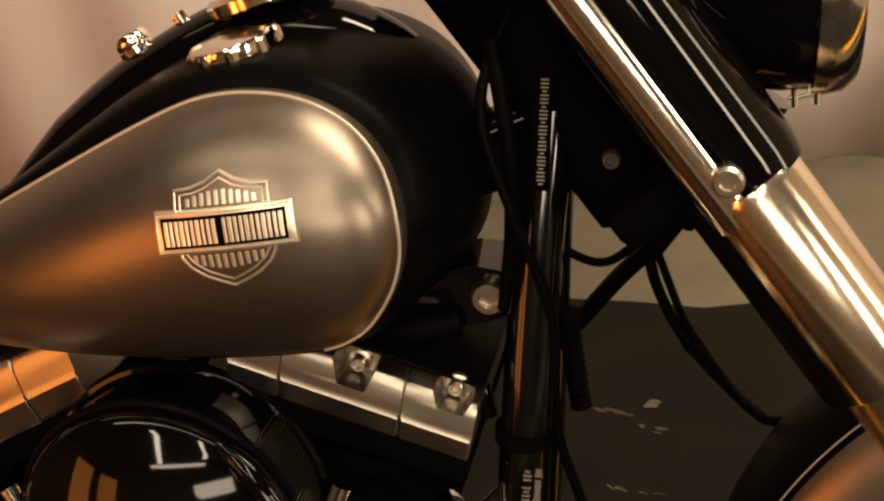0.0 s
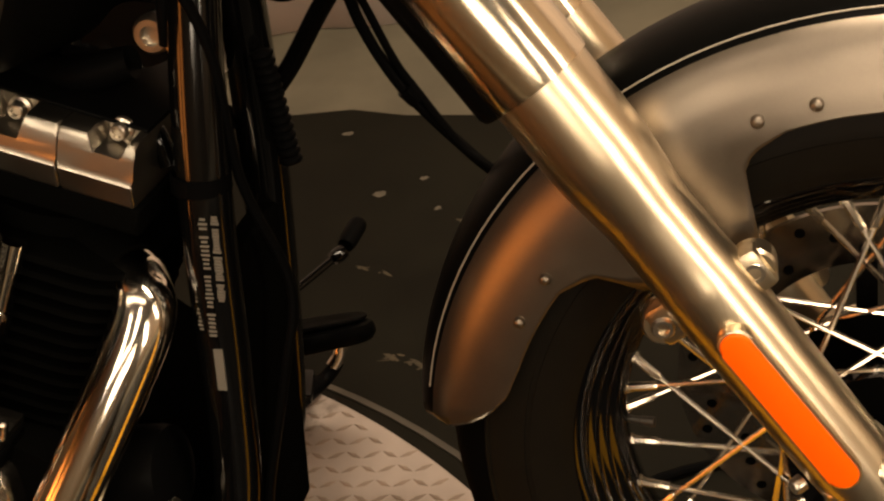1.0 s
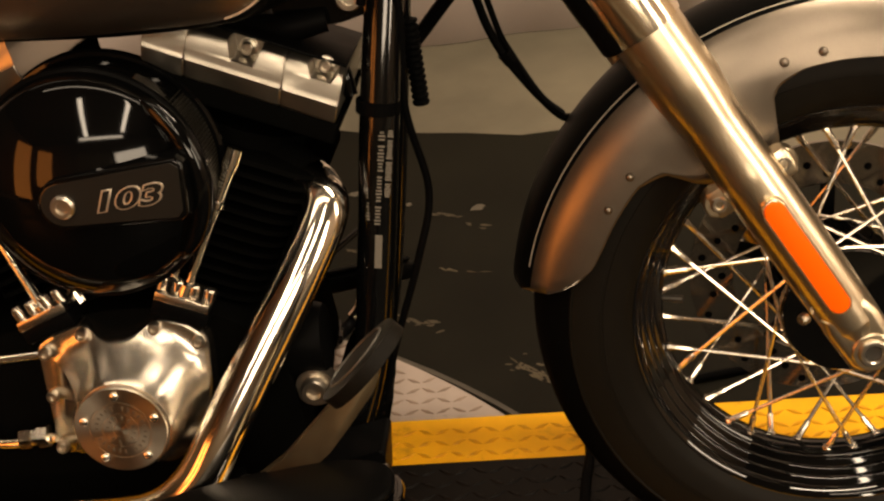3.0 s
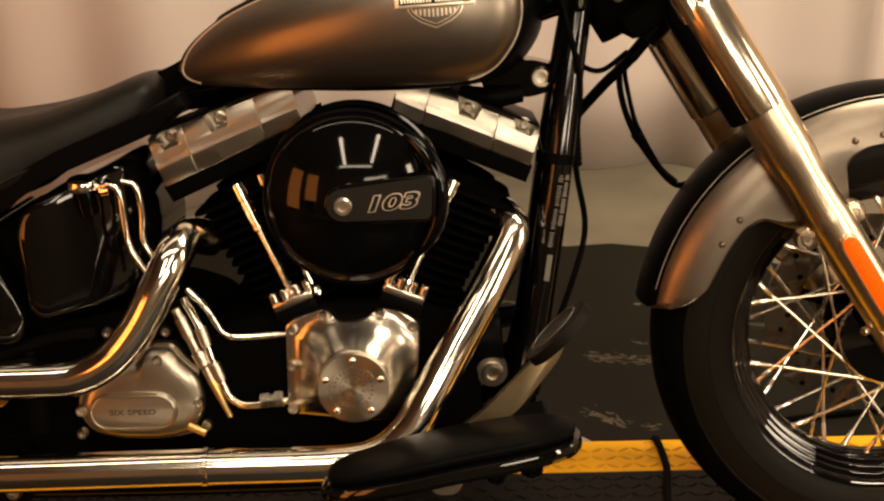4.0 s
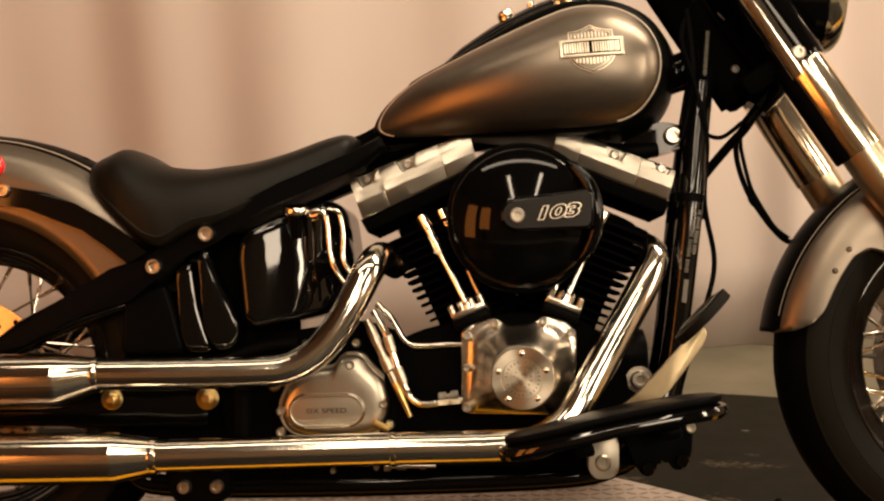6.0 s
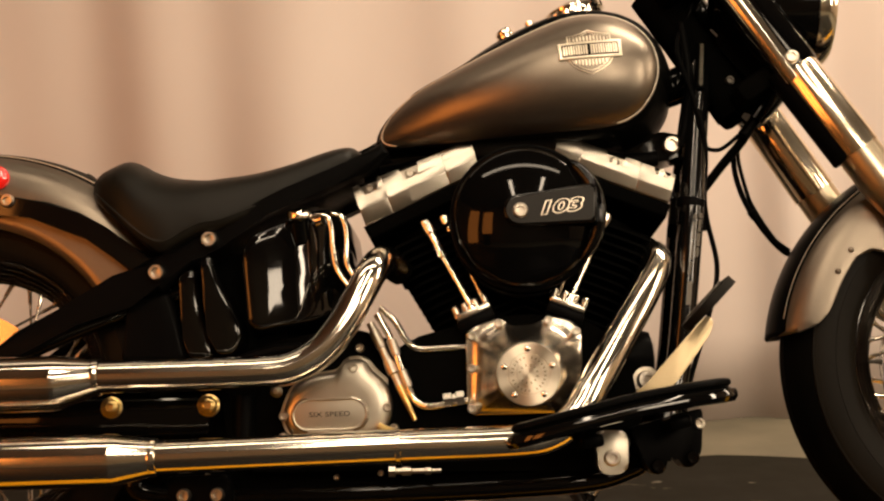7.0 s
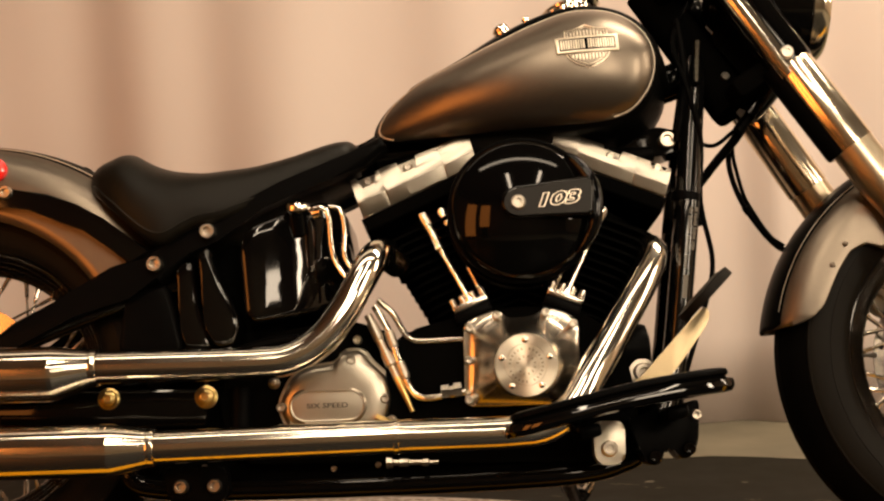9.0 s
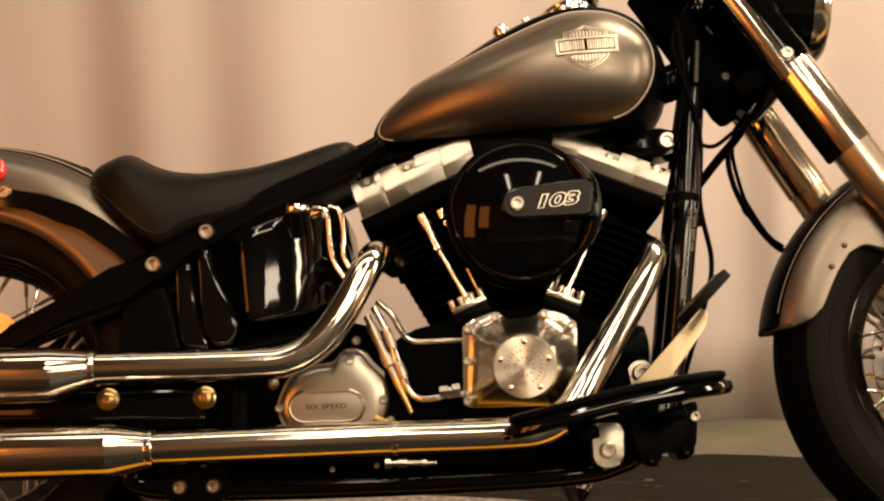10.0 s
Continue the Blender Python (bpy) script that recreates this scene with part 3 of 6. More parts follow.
ff_edge = lookup([(20, 0.30), (40, 0.28), (60, 0.270), (96, 0.269), (102, 0.268), (107, 0.261), (109.5, 0.248), (111, 0.205), (116, 0.196), (129, 0.198), (134, 0.222), (137, 0.25), (142.5, 0.262), (158, 0.264), (163, 0.267), (167, 0.280), (169.5, 0.296), (171, 0.312), (171.8, 0.328)])
front_fender = fender("front_fender", FX, FZ, 0.338, 0.076, 18, 171.8, ff_edge, "charcoal denim front fender with rivets", 1.5)
front_fender.data.materials.append(M_DENIM_BLACK)
for p in front_fender.data.polygons:
    if abs(p.center.y) < 0.0502 and math.hypot(p.center.x - FX, p.center.z - FZ) > 0.32:
        p.material_index = 1
for x, z in ((1.418, 0.481), (1.396, 0.449), (1.562, 0.5805), (1.597, 0.588)):
    for s in (-1, 1):
        bm = nb()
        lathe(bm, [(0.0044, -0.002), (0.0042, 0.0018), (0.0032, 0.0034), (0.0016, 0.0042), (0, 0.0044)], (x, s * 0.0772, z), (0, s, 0), 16)
        part("rivet", bm, M_DENIM, front_fender)
for s in (-1, 1):  # thin silver line where the crown turns to the side
    bm = nb()
    tube(bm, [(FX + 0.3268 * math.cos(radians(a)), s * 0.0502, FZ + 0.3268 * math.sin(radians(a))) for a in range(20, 170, 3)], 0.00065, 6, 1)
    part("pinstripe", bm, M_STRIPE, front_fender)

rf_edge = lookup([(28, 0.256), (60, 0.257), (120, 0.26), (170, 0.27)])
rear_fender = fender("rear_fender", RX, RZ, 0.388, 0.100, 27, 168, rf_edge, "charcoal denim rear fender", 3)
rear_fender.data.materials.append(M_DENIM_BLACK)
for p in rear_fender.data.polygons:
    if abs(p.center.y) < 0.062 and math.hypot(p.center.x - RX, p.center.z - RZ) > 0.36:
        p.material_index = 1
for s in (-1, 1):
    bm = nb()
    tube(bm, [(RX + 0.3785 * math.cos(radians(a)), s * 0.0622, RZ + 0.3785 * math.sin(radians(a))) for a in range(30, 166, 3)], 0.0013, 6, 1)
    part("pinstripe", bm, M_STRIPE, rear_fender)
    bm = nb()
    outer = [(-0.10, 0.585), (0.0, 0.604), (0.07, 0.611), (0.134, 0.609), (0.203, 0.597), (0.25, 0.578), (0.29, 0.555), (0.33, 0.525), (0.372, 0.497)]
    innr = [(0.380, 0.462), (0.345, 0.470), (0.30, 0.508), (0.26, 0.537), (0.221, 0.558), (0.175, 0.572), (0.135, 0.578), (0.07, 0.577), (0.0, 0.570), (-0.10, 0.552)]
    prism(bm, outer + innr, s * 0.103, s * 0.122, 0.005)
    strut = part("fender_strut", bm, M_GLOSS, rear_fender, "gloss black fender strut")
    bm = nb()
    bolt(bm, (0.140, s * 0.121, 0.600), 0.010, 0.008, (0, s, 0))
    part("bolt", bm, M_STEEL, strut)
    bm = nb()
    lathe(bm, [(0.0185, 0), (0.0185, 0.006), (0.013, 0.010), (0, 0.011)], (0.116, s * 0.100, 0.641), (0, s, 0), 24)
    part("side_reflector", bm, M_RED, rear_fender, "round red reflector")
bm = nb()
box(bm, (0.233, -0.02, 0.652), (0.014, 0.014, 0.016), (0, 30, 0), 0.003)
part("seat_screw", bm, M_SATIN, rear_fender)


# -- fork --
FA = Vector((FX, 0, FZ))
TOP = Vector((1.352, 0, 0.762))
FD = (TOP - FA).normalized()  # up along the fork
FN = Vector((FD.z, 0, -FD.x))  # forward, square to it


def on_fork(d, y, fwd=0.0):
    return FA + FD * d + FN * fwd + Vector((0, y, 0))


FL = (TOP - FA).length
AXLE = FA.copy()
for s in (-1, 1):
    y, yt = s * 0.116, s * 0.093  # at the axle and at the upper shroud
    FA = AXLE - (FN * 0.027 + FD * 0.008 if s > 0 else FN * 0.0)  # bars turned a little
    LD = (FD + Vector((0, (yt - y) / FL, 0))).normalized()
    bm = nb()
    lathe(bm, [(0.0, 0.012), (0.022, 0.012), (0.027, 0.03), (0.0285, 0.06), (0.0290, 0.12), (0.0300, 0.206), (0.0300, 0.211), (0.0296, 0.216), (0.0289, 0.224), (0.0286, 0.236), (0.0286, 0.264), (0.0290, 0.273), (0.0326, 0.305), (0.0332, 0.313), (0.0335, 0.322), (0.0335, 0.392), (0, 0.392)], FA + Vector((0, y, 0)), LD, 80)
    leg = part("fork_leg", bm, M_BRUSHED, bike, "brushed aluminium fork leg", sharp=7)
    bm = nb()  # axle clamp
    shape = [on_fork(0.024 * math.cos(k), 0, 0.027 * math.sin(k)) for k in np.linspace(math.pi * 0.56, math.pi * 1.44, 13)] + [on_fork(0.036, 0, -0.0275), on_fork(0.054, 0, -0.023), on_fork(0.054, 0, 0.023), on_fork(0.036, 0, 0.0275)]
    prism(bm, [(p.x, p.z) for p in shape], y - s * 0.028, y + s * 0.0215, 0.010, 4)
    lathe(bm, [(0.0195, 0.015), (0.0195, 0.0225), (0.0180, 0.0240), (0, 0.0240)], (FX, y, FZ), (0, s, 0), 32)
    part("axle_clamp", bm, M_BRUSHED, leg, "cast aluminium axle clamp")
    bm = nb()
    lathe(bm, [(0.0138, 0.0), (0.0138, 0.0270), (0.0125, 0.0285), (0.0095, 0.0285), (0.0085, 0.0270), (0.0085, 0.0235), (0, 0.0235)], (FX, y, FZ), (0, s, 0), 28)
    part("axle", bm, M_STEEL, leg)
    bm = nb()
    lathe(bm, [(0.0083, 0.0), (0.0083, 0.0246), (0, 0.0240)], (FX, y, FZ), (0, s, 0), 24)
    part("axle_bore", bm, M_GREY, leg)
    bm = nb()
    bolt(bm, on_fork(0.058, y + s * 0.004, -0.034), 0.0055, 0.006, (-0.8, s * 0.6, -0.2))
    part("drain_screw", bm, M_STEEL, leg)
    for o in (Vector((1.5545, s * 0.106, 0.496)), Vector((1.496, s * 0.108, 0.461))):  # fender lugs
        rel = o - on_fork(0, 0)
        d, fwd = rel.dot(FD), rel.dot(FN)
        bm = nb()
        lathe(bm, [(0.0142, -0.012), (0.0142, 0.003), (0.0125, 0.0055), (0, 0.0055)], o, (0, s, 0), 28)
        box(bm, on_fork(d, s * 0.107, fwd * 0.6)[:], (0.044, 0.018, 0.030), (0, -math.degrees(math.atan2(-FD.x, FD.z)), 0), 0.005)
        part("fender_lug", bm, M_BRUSHED, leg)
        bm = nb()
        bolt(bm, o + Vector((0, s * 0.0055, 0)), 0.0076, 0.005, (0, s, 0))
        part("bolt", bm, M_STEEL, leg)
    # amber reflector let into a plate
    bm = nb()
    ca, cb = Vector((1.541, 0, 0.462)), Vector((1.600, 0, 0.367))
    ax = (ca - cb).normalized()
    nn = Vector((ax.z, 0, -ax.x))

    def stadium(rr, y0, y1, bv, bmx, sh=0.0):
        pts = []
        for k in range(13):
            t = math.pi * k / 12
            q = ca + nn * rr * math.cos(t) + ax * rr * math.sin(t)
            pts.append((q.x, q.z))
        for k in range(13):
            t = math.pi + math.pi * k / 12
            q = cb + nn * rr * math.cos(t) + ax * rr * math.sin(t)
            pts.append((q.x, q.z))
        prism(bmx, pts, y0, y1, bv)

    stadium(0.0120, s * 0.122, s * 0.1462, 0.0015, bm)
    plate = part("reflector_plate", bm, M_BRUSHED, leg)
    bm = nb()
    stadium(0.0102, s * 0.125, s * 0.1480, 0.002, bm)
    part("reflector", bm, M_ORANGE, leg, "long amber reflector")
    # chrome cover can above, then the black upper shroud
    bm = nb()
    lathe(bm, [(0.030, 0.375), (0.0355, 0.375), (0.0358, 0.379), (0.0358, FL - 0.006), (0.034, FL), (0, FL)], FA + Vector((0, y, 0)), LD, 44)
    part("fork_cover", bm, M_COVER, leg, "chrome fork slider cover")
    bm = nb()  # black shell behind the chrome
    lathe(bm, [(0, 0.374), (0.023, 0.374), (0.025, 0.378), (0.025, FL + 0.01), (0, FL + 0.01)], FA - FN * (0.0195 if s < 0 else 0.006) + Vector((0, y, 0)), LD, 36)
    part("cover_back", bm, M_SATIN, leg, "black rear half of the fork cover")
    bm = nb()
    lathe(bm, [(0.030, FL - 0.003), (0.0365, FL - 0.003), (0.0385, FL + 0.012), (0.037, FL + 0.30), (0, FL + 0.30)], FA + FN * 0.004 + Vector((0, s * 0.086, 0)), FD, 40)
    shroud = part("fork_shroud", bm, M_BLACK, bike, "gloss black upper fork shroud")
    bm = nb()  # chrome trim tube running up behind the shroud
    tube(bm, [on_fork(FL - 0.014, s * 0.1065, -0.014), on_fork(FL + 0.06, s * 0.1065, -0.014), on_fork(FL + 0.30, s * 0.1065, -0.014)], [0.0195, 0.0195, 0.0195], 28, 4)
    part("fork_trim", bm, M_CHROME, shroud, "chrome fork trim")
    bm = nb()
    bolt(bm, on_fork(FL + 0.0155, s * 0.1255, -0.0035), 0.0098, 0.006, (-0.1, s, 0))
    part("bolt", bm, M_STEEL, shroud)

FA = AXLE
# steering neck, clamps and wiring behind the fork
bm = nb()
SN = Vector((1.272, 0, 0.735))
tube(bm, [SN - FD * 0.012, SN + FD * 0.23], 0.036, 24, 1)
part("steering_neck", bm, M_WRINKLE, bike)
for d in (-0.004, 0.20):
    bm = nb()
    c = SN + FD * d + FN * 0.04
    box(bm, c[:], (0.10, 0.19, 0.035), (0, -math.degrees(math.atan2(-FD.x, FD.z)), 0), 0.012)
    part("fork_clamp", bm, M_WRINKLE, bike, "satin black fork clamp")
bm = nb()  # matt black filler, added to keep the gap between neck and fork dark
prism(bm, rounded([(1.245, 0.835), (1.275, 0.880), (1.330, 0.870), (1.352, 0.815), (1.350, 0.775), (1.305, 0.762), (1.280, 0.790)], 0.012), 0.040, -0.022, 0.006)
part("neck_filler", bm, M_WRINKLE, bike, "matt black filler behind the fork")
bm = nb()
bolt(bm, (1.263, -0.038, 0.766), 0.0066, 0.005)
part("neck_bolt", bm, M_GREY, bike)

# headlight: bucket, rim, lens
HC = Vector((1.372, 0, 0.892))
HD = Vector((1, 0, -0.05)).normalized()
bm = nb()
lathe(bm, [(0, -0.13), (0.035, -0.125), (0.062, -0.10), (0.080, -0.06), (0.089, -0.02), (0.0925, 0.010), (0.0925, 0.031), (0.0, 0.031)], HC, HD, 48)
head = part("headlight", bm, M_BLACK, bike, "gloss black headlight bucket with chrome ring")
bm = nb()
lathe(bm, [(0.092, 0.028), (0.0952, 0.030), (0.0962, 0.038), (0.0945, 0.050), (0.088, 0.058), (0.084, 0.054), (0.084, 0.02)], HC, HD, 56)
part("trim_ring", bm, M_CHROME, head, "chrome headlight ring")
bm = nb()
lathe(bm, [(0.0845, 0.048), (0.07, 0.056), (0.045, 0.062), (0, 0.065)], HC, HD, 48)
part("lens", bm, M_GLASS, head)
bm = nb()
lathe(bm, [(0.084, 0.045), (0.07, 0.015), (0.045, -0.01), (0.02, -0.02), (0, -0.022)], HC, HD, 48)
part("reflector_bowl", bm, M_CHROME, head)
bm = nb()
tube(bm, [(1.3885, -0.012, 0.806), (1.3885, -0.012, 0.787)], 0.0024, 8, 1)
tube(bm, [(1.4035, -0.012, 0.806), (1.4035, -0.012, 0.788)], 0.0024, 8, 1)
tube(bm, [(1.383, -0.012, 0.7935), (1.407, -0.012, 0.795)], 0.0014, 8, 1)
part("ring_screw", bm, M_STEEL, head)
bm = nb()
tube(bm, [(1.36, 0, 0.80), (1.33, 0, 0.75), (1.30, 0, 0.71)], [0.03, 0.026, 0.02], 16, 4)
part("headlight_mount", bm, M_BLACK, head)


# -- fuel tank: two domed side panels, black crown between --
TANK = [(0.705, 0.688), (0.722, 0.720), (0.768, 0.755), (0.830, 0.783), (0.899, 0.813), (0.957, 0.837), (1.002, 0.852), (1.040, 0.855), (1.078, 0.848), (1.110, 0.829), (1.130, 0.800), (1.137, 0.764), (1.132, 0.732), (1.117, 0.705), (1.096, 0.685), (1.062, 0.674), (0.985, 0.670), (0.870, 0.668), (0.770, 0.669), (0.722, 0.673)]


def closed_curve(poly, steps):
    p = [Vector((x, 0, z)) for x, z in poly]
    n = len(p)
    out = []
    for i in range(n):
        a, b, c, d = p[i - 1], p[i], p[(i + 1) % n], p[(i + 2) % n]
        for k in range(steps):
            t = k / steps
            out.append(0.5 * ((2 * b) + (c - a) * t + (2 * a - 5 * b + 4 * c - d) * t * t + (3 * b - a - 3 * c + d) * t ** 3))
    return out


tank_curve = closed_curve(TANK, 5)
TC = Vector((0.985, 0, 0.752))


def smooth_at(x, xs, ys):
    """Smooth curve through the given stations."""
    n = len(xs)
    slope = [(ys[min(i + 1, n - 1)] - ys[max(i - 1, 0)]) / (xs[min(i + 1, n - 1)] - xs[max(i - 1, 0)]) for i in range(n)]
    x = min(max(x, xs[0]), xs[-1])
    i = max(k for k in range(n - 1) if xs[k] <= x)
    h = xs[i + 1] - xs[i]
    t = (x - xs[i]) / h
    return (2 * t ** 3 - 3 * t * t + 1) * ys[i] + (t ** 3 - 2 * t * t + t) * h * slope[i] + (3 * t * t - 2 * t ** 3) * ys[i + 1] + (t ** 3 - t * t) * h * slope[i + 1]


def edge_y(x, z=0.75):
    """Half width along the panel's rim: wider at the nose and below than along the top."""
    low = min(1.0, max(0.0, (0.83 - z) / 0.12))
    low = low * low * (3 - 2 * low)
    return smooth_at(x, [0.70, 0.78, 0.90, 1.05, 1.14], [0.055, 0.082, 0.108, 0.120, 0.126]) + low * smooth_at(x, [0.70, 0.85, 0.95, 1.14], [0.0, 0.008, 0.014, 0.018])


def tank_mid(x):
    return smooth_at(x, [0.70, 0.75, 0.82, 0.90, 0.98, 1.05, 1.10, 1.125, 1.14], [0.058, 0.096, 0.136, 0.164, 0.180, 0.183, 0.175, 0.162, 0.142])


tail_i = min(range(len(tank_curve)), key=lambda i: tank_curve[i].x)
nose_i = max(range(len(tank_curve)), key=lambda i: tank_curve[i].x)
loop_c = tank_curve[tail_i:] + tank_curve[:tail_i]
cut_c = (nose_i - tail_i) % len(tank_curve)
UP_X, UP_Z = [p.x for p in loop_c[:cut_c + 1]], [p.z for p in loop_c[:cut_c + 1]]
LOW_X, LOW_Z = [p.x for p in [loop_c[0]] + loop_c[:cut_c - 1:-1]], [p.z for p in [loop_c[0]] + loop_c[:cut_c - 1:-1]]


def panel_y(x, z):
    """Depth of the domed side panel over the point x, z."""
    lo, hi = float(np.interp(x, LOW_X, LOW_Z)), float(np.interp(x, UP_X, UP_Z))
    v = min(1.0, max(0.0, (z - lo) / max(1e-5, hi - lo)))
    e = edge_y(x, z)
    c = abs(2 * v - 1) ** (2.0 if v > 0.5 else 2.4)
    return e + max(0.0, tank_mid(x) - e) * max(0.0, 1 - c) ** 0.72


bm = nb()
levels = [(1.0, 1.0, 0.0), (1.02, 0.97, 0.010), (1.035, 0.88, 0.017), (1.045, 0.70, 0.022), (1.05, 0.45, 0.024), (1.052, 0.2, 0.025), (1.052, 0.0, 0.025)]
for s in (-1, 1):
    rows = []
    for fac, yy, up in levels:
        row = []
        for q in tank_curve:
            e = edge_y(q.x, q.z)
            n = (q - TC).normalized()
            grow = up * (1.0 if n.z > 0 else 0.35 + 0.55 * min(1.0, -2 * n.z)) * (0.5 + 0.5 * max(0, n.z)) + (0.035 * max(0, n.x) ** 3 * (1 - yy))
            p = q + n * grow * 0.9
            row.append(bm.verts.new((p.x, s * e * yy, p.z)))
        rows.append(row)
    for a, b in zip(rows, rows[1:]):
        m = len(a)
        for i in range(m):
            bm.faces.new((a[i], a[(i + 1) % m], b[(i + 1) % m], b[i]))
bmesh.ops.remove_doubles(bm, verts=bm.verts, dist=0.0004)
tank = part("fuel_tank", bm, M_DENIM_BLACK, bike, "teardrop tank, black crown with charcoal denim side panels", sharp=70)
for s in (-1, 1):
    bm = nb()
    nx, nv = 64, 30
    cols = []
    for i in range(nx + 1):
        x = UP_X[0] + (UP_X[-1] - UP_X[0]) * (1 - math.cos(math.pi * i / nx)) / 2
        lo, hi = float(np.interp(x, LOW_X, LOW_Z)), float(np.interp(x, UP_X, UP_Z))
        zs = [lo + (hi - lo) * (1 - math.cos(math.pi * k / nv)) / 2 for k in range(nv + 1)]
        cols.append([bm.verts.new((x, s * panel_y(x, z), z)) for z in zs])
    for a, b in zip(cols, cols[1:]):
        for k in range(nv):
            bm.faces.new((a[k], a[k + 1], b[k + 1], b[k]))
    bmesh.ops.remove_doubles(bm, verts=bm.verts, dist=0.0002)
    part("side_panel", bm, M_DENIM, tank, "charcoal denim tank side panel", sharp=80)
    bm = nb()
    loop = [TC.lerp(q, 0.982) for q in tank_curve]
    loop = [Vector((q.x, s * (panel_y(q.x, q.z) + 0.0003), q.z)) for q in loop]
    first = max(i for i, p in enumerate(loop) if p.z < 0.680 and p.x > 0.8 and p.x < 1.07)
    loop = loop[first:] + loop[:first]
    tube(bm, [p for p in loop if not (p.z < 0.680 and 0.74 < p.x < 1.07)], 0.0013, 6, 1)
    part("pinstripe", bm, M_STRIPE, tank, "thin silver pinstripe")

# badge: shield with a bar across, bars for the lettering
BC = Vector((1.0312, 0, 0.7802))
BA = radians(2.6)


def badge_xz(u, v):
    return (BC.x + u * math.cos(BA) - v * math.sin(BA), BC.z + u * math.sin(BA) + v * math.cos(BA))


def hugging(bm, side):
    """Bends a flat piece of the badge onto the domed panel."""
    for k in range(-6, 7):
        bmesh.ops.bisect_plane(bm, geom=bm.verts[:] + bm.edges[:] + bm.faces[:], plane_co=(BC.x + 0.0073 * k, 0, 0), plane_no=(1, 0, 0))
    for k in range(-3, 4):
        bmesh.ops.bisect_plane(bm, geom=bm.verts[:] + bm.edges[:] + bm.faces[:], plane_co=(0, 0, BC.z + 0.011 * k), plane_no=(0, 0, 1))
    for v in bm.verts:
        v.co.y = side * (panel_y(v.co.x, v.co.z) + abs(v.co.y) - 0.1832)
    return bm


for s in (-1, 1):
    y0, y1 = s * 0.1800, s * 0.1842
    shield = [(0.0, 0.0345), (0.010, 0.0290), (0.020, 0.0262), (0.0315, 0.0252), (0.0318, 0.014), (0.0318, -0.012), (0.0315, -0.0165), (0.027, -0.0232), (0.018, -0.0300), (0.008, -0.0345), (0.0, -0.0375), (-0.008, -0.0345), (-0.018, -0.0300), (-0.027, -0.0232), (-0.0315, -0.0165), (-0.0318, -0.012), (-0.0318, 0.014), (-0.0315, 0.0252), (-0.020, 0.0262), (-0.010, 0.0290)]
    bm = nb()
    prism(bm, [badge_xz(*p) for p in shield], y0, y1, 0.0008, 2)
    badge = part("tank_badge", hugging(bm, s), M_DENIM, tank, "silver shield badge with a bar across")

    def rim(name, pts, yy, r):
        bmr = nb()
        loop = [Vector((badge_xz(*p)[0], yy, badge_xz(*p)[1])) for p in pts]
        tube(bmr, loop + [loop[0], loop[1]], r, 6, 1, cap=False)
        part(name, hugging(bmr, s), M_BADGE, badge)

    rim("outer_rim", shield, y1, 0.0011)
    rim("inner_rim", [(u * 0.885, v * 0.885) for u, v in shield], y1, 0.0007)
    bm = nb()
    bar = ((-0.0470, -0.0138), (0.0470, -0.0138), (0.0470, 0.0138), (-0.0470, 0.0138))
    prism(bm, [badge_xz(*p) for p in bar], y0, y1 + s * 0.0022, 0.0012, 2)
    part("badge_bar", hugging(bm, s), M_BADGE, badge)
    bm = nb()
    prism(bm, [badge_xz(*p) for p in ((-0.0420, -0.0098), (0.0420, -0.0098), (0.0420, 0.0098), (-0.0420, 0.0098))], y0, y1 + s * 0.0024, 0)
    part("bar_field", hugging(bm, s), M_DEAD_BLACK, badge)
    rim("bar_rim", ((-0.0448, -0.0117), (0.0448, -0.0117), (0.0448, 0.0117), (-0.0448, 0.0117)), y1 + s * 0.0024, 0.0006)
    bm = nb()
    for k in range(22):
        if k == 10:
            continue
        u, hw = -0.0385 + 0.00367 * k, 0.00105 if k % 3 else 0.0014
        prism(bm, [badge_xz(*p) for p in ((u - hw, -0.0078), (u + hw, -0.0078), (u + hw, 0.0078), (u - hw, 0.0078))], y0, y1 + s * 0.0032, 0.0004, 1)
    for k in range(10):
        u = -0.0225 + 0.005 * k
        lift = 0.0045 * (1 - (u / 0.024) ** 2)
        for va, vb in ((0.0152, 0.0195 + lift), (-0.0205 - lift, -0.0155)):
            prism(bm, [badge_xz(*p) for p in ((u - 0.0013, va), (u + 0.0013, va), (u + 0.0013, vb), (u - 0.0013, vb))], y0, y1 + s * 0.0009, 0.0004, 1)
    part("lettering_bar", hugging(bm, s), M_BADGE, badge)

# dash console, caps
for s in (-1, 1):
    bm = nb()
    o = Vector((1.019, s * 0.070, 0.866))
    ax = Vector((-0.20, s * 0.13, 1))
    lathe(bm, [(0.027, -0.020), (0.028, 0.004), (0.0315, 0.004), (0.0325, 0.012), (0.0312, 0.0148), (0.018, 0.0160), (0, 0.0162)], o, ax, 48)
    for k in range(9):  # grip lugs round the rim
        a = 2 * math.pi * k / 9
        t1 = ax.normalized().orthogonal().normalized()
        t2 = ax.normalized().cross(t1)
        lathe(bm, [(0.0058, 0.003), (0.0060, 0.0118), (0.0048, 0.0135), (0, 0.0137)], o + (t1 * math.cos(a) + t2 * math.sin(a)) * 0.0285, ax, 10)
    part("fuel_cap", bm, M_CHROME, tank, "chrome fuel cap")
bm = nb()
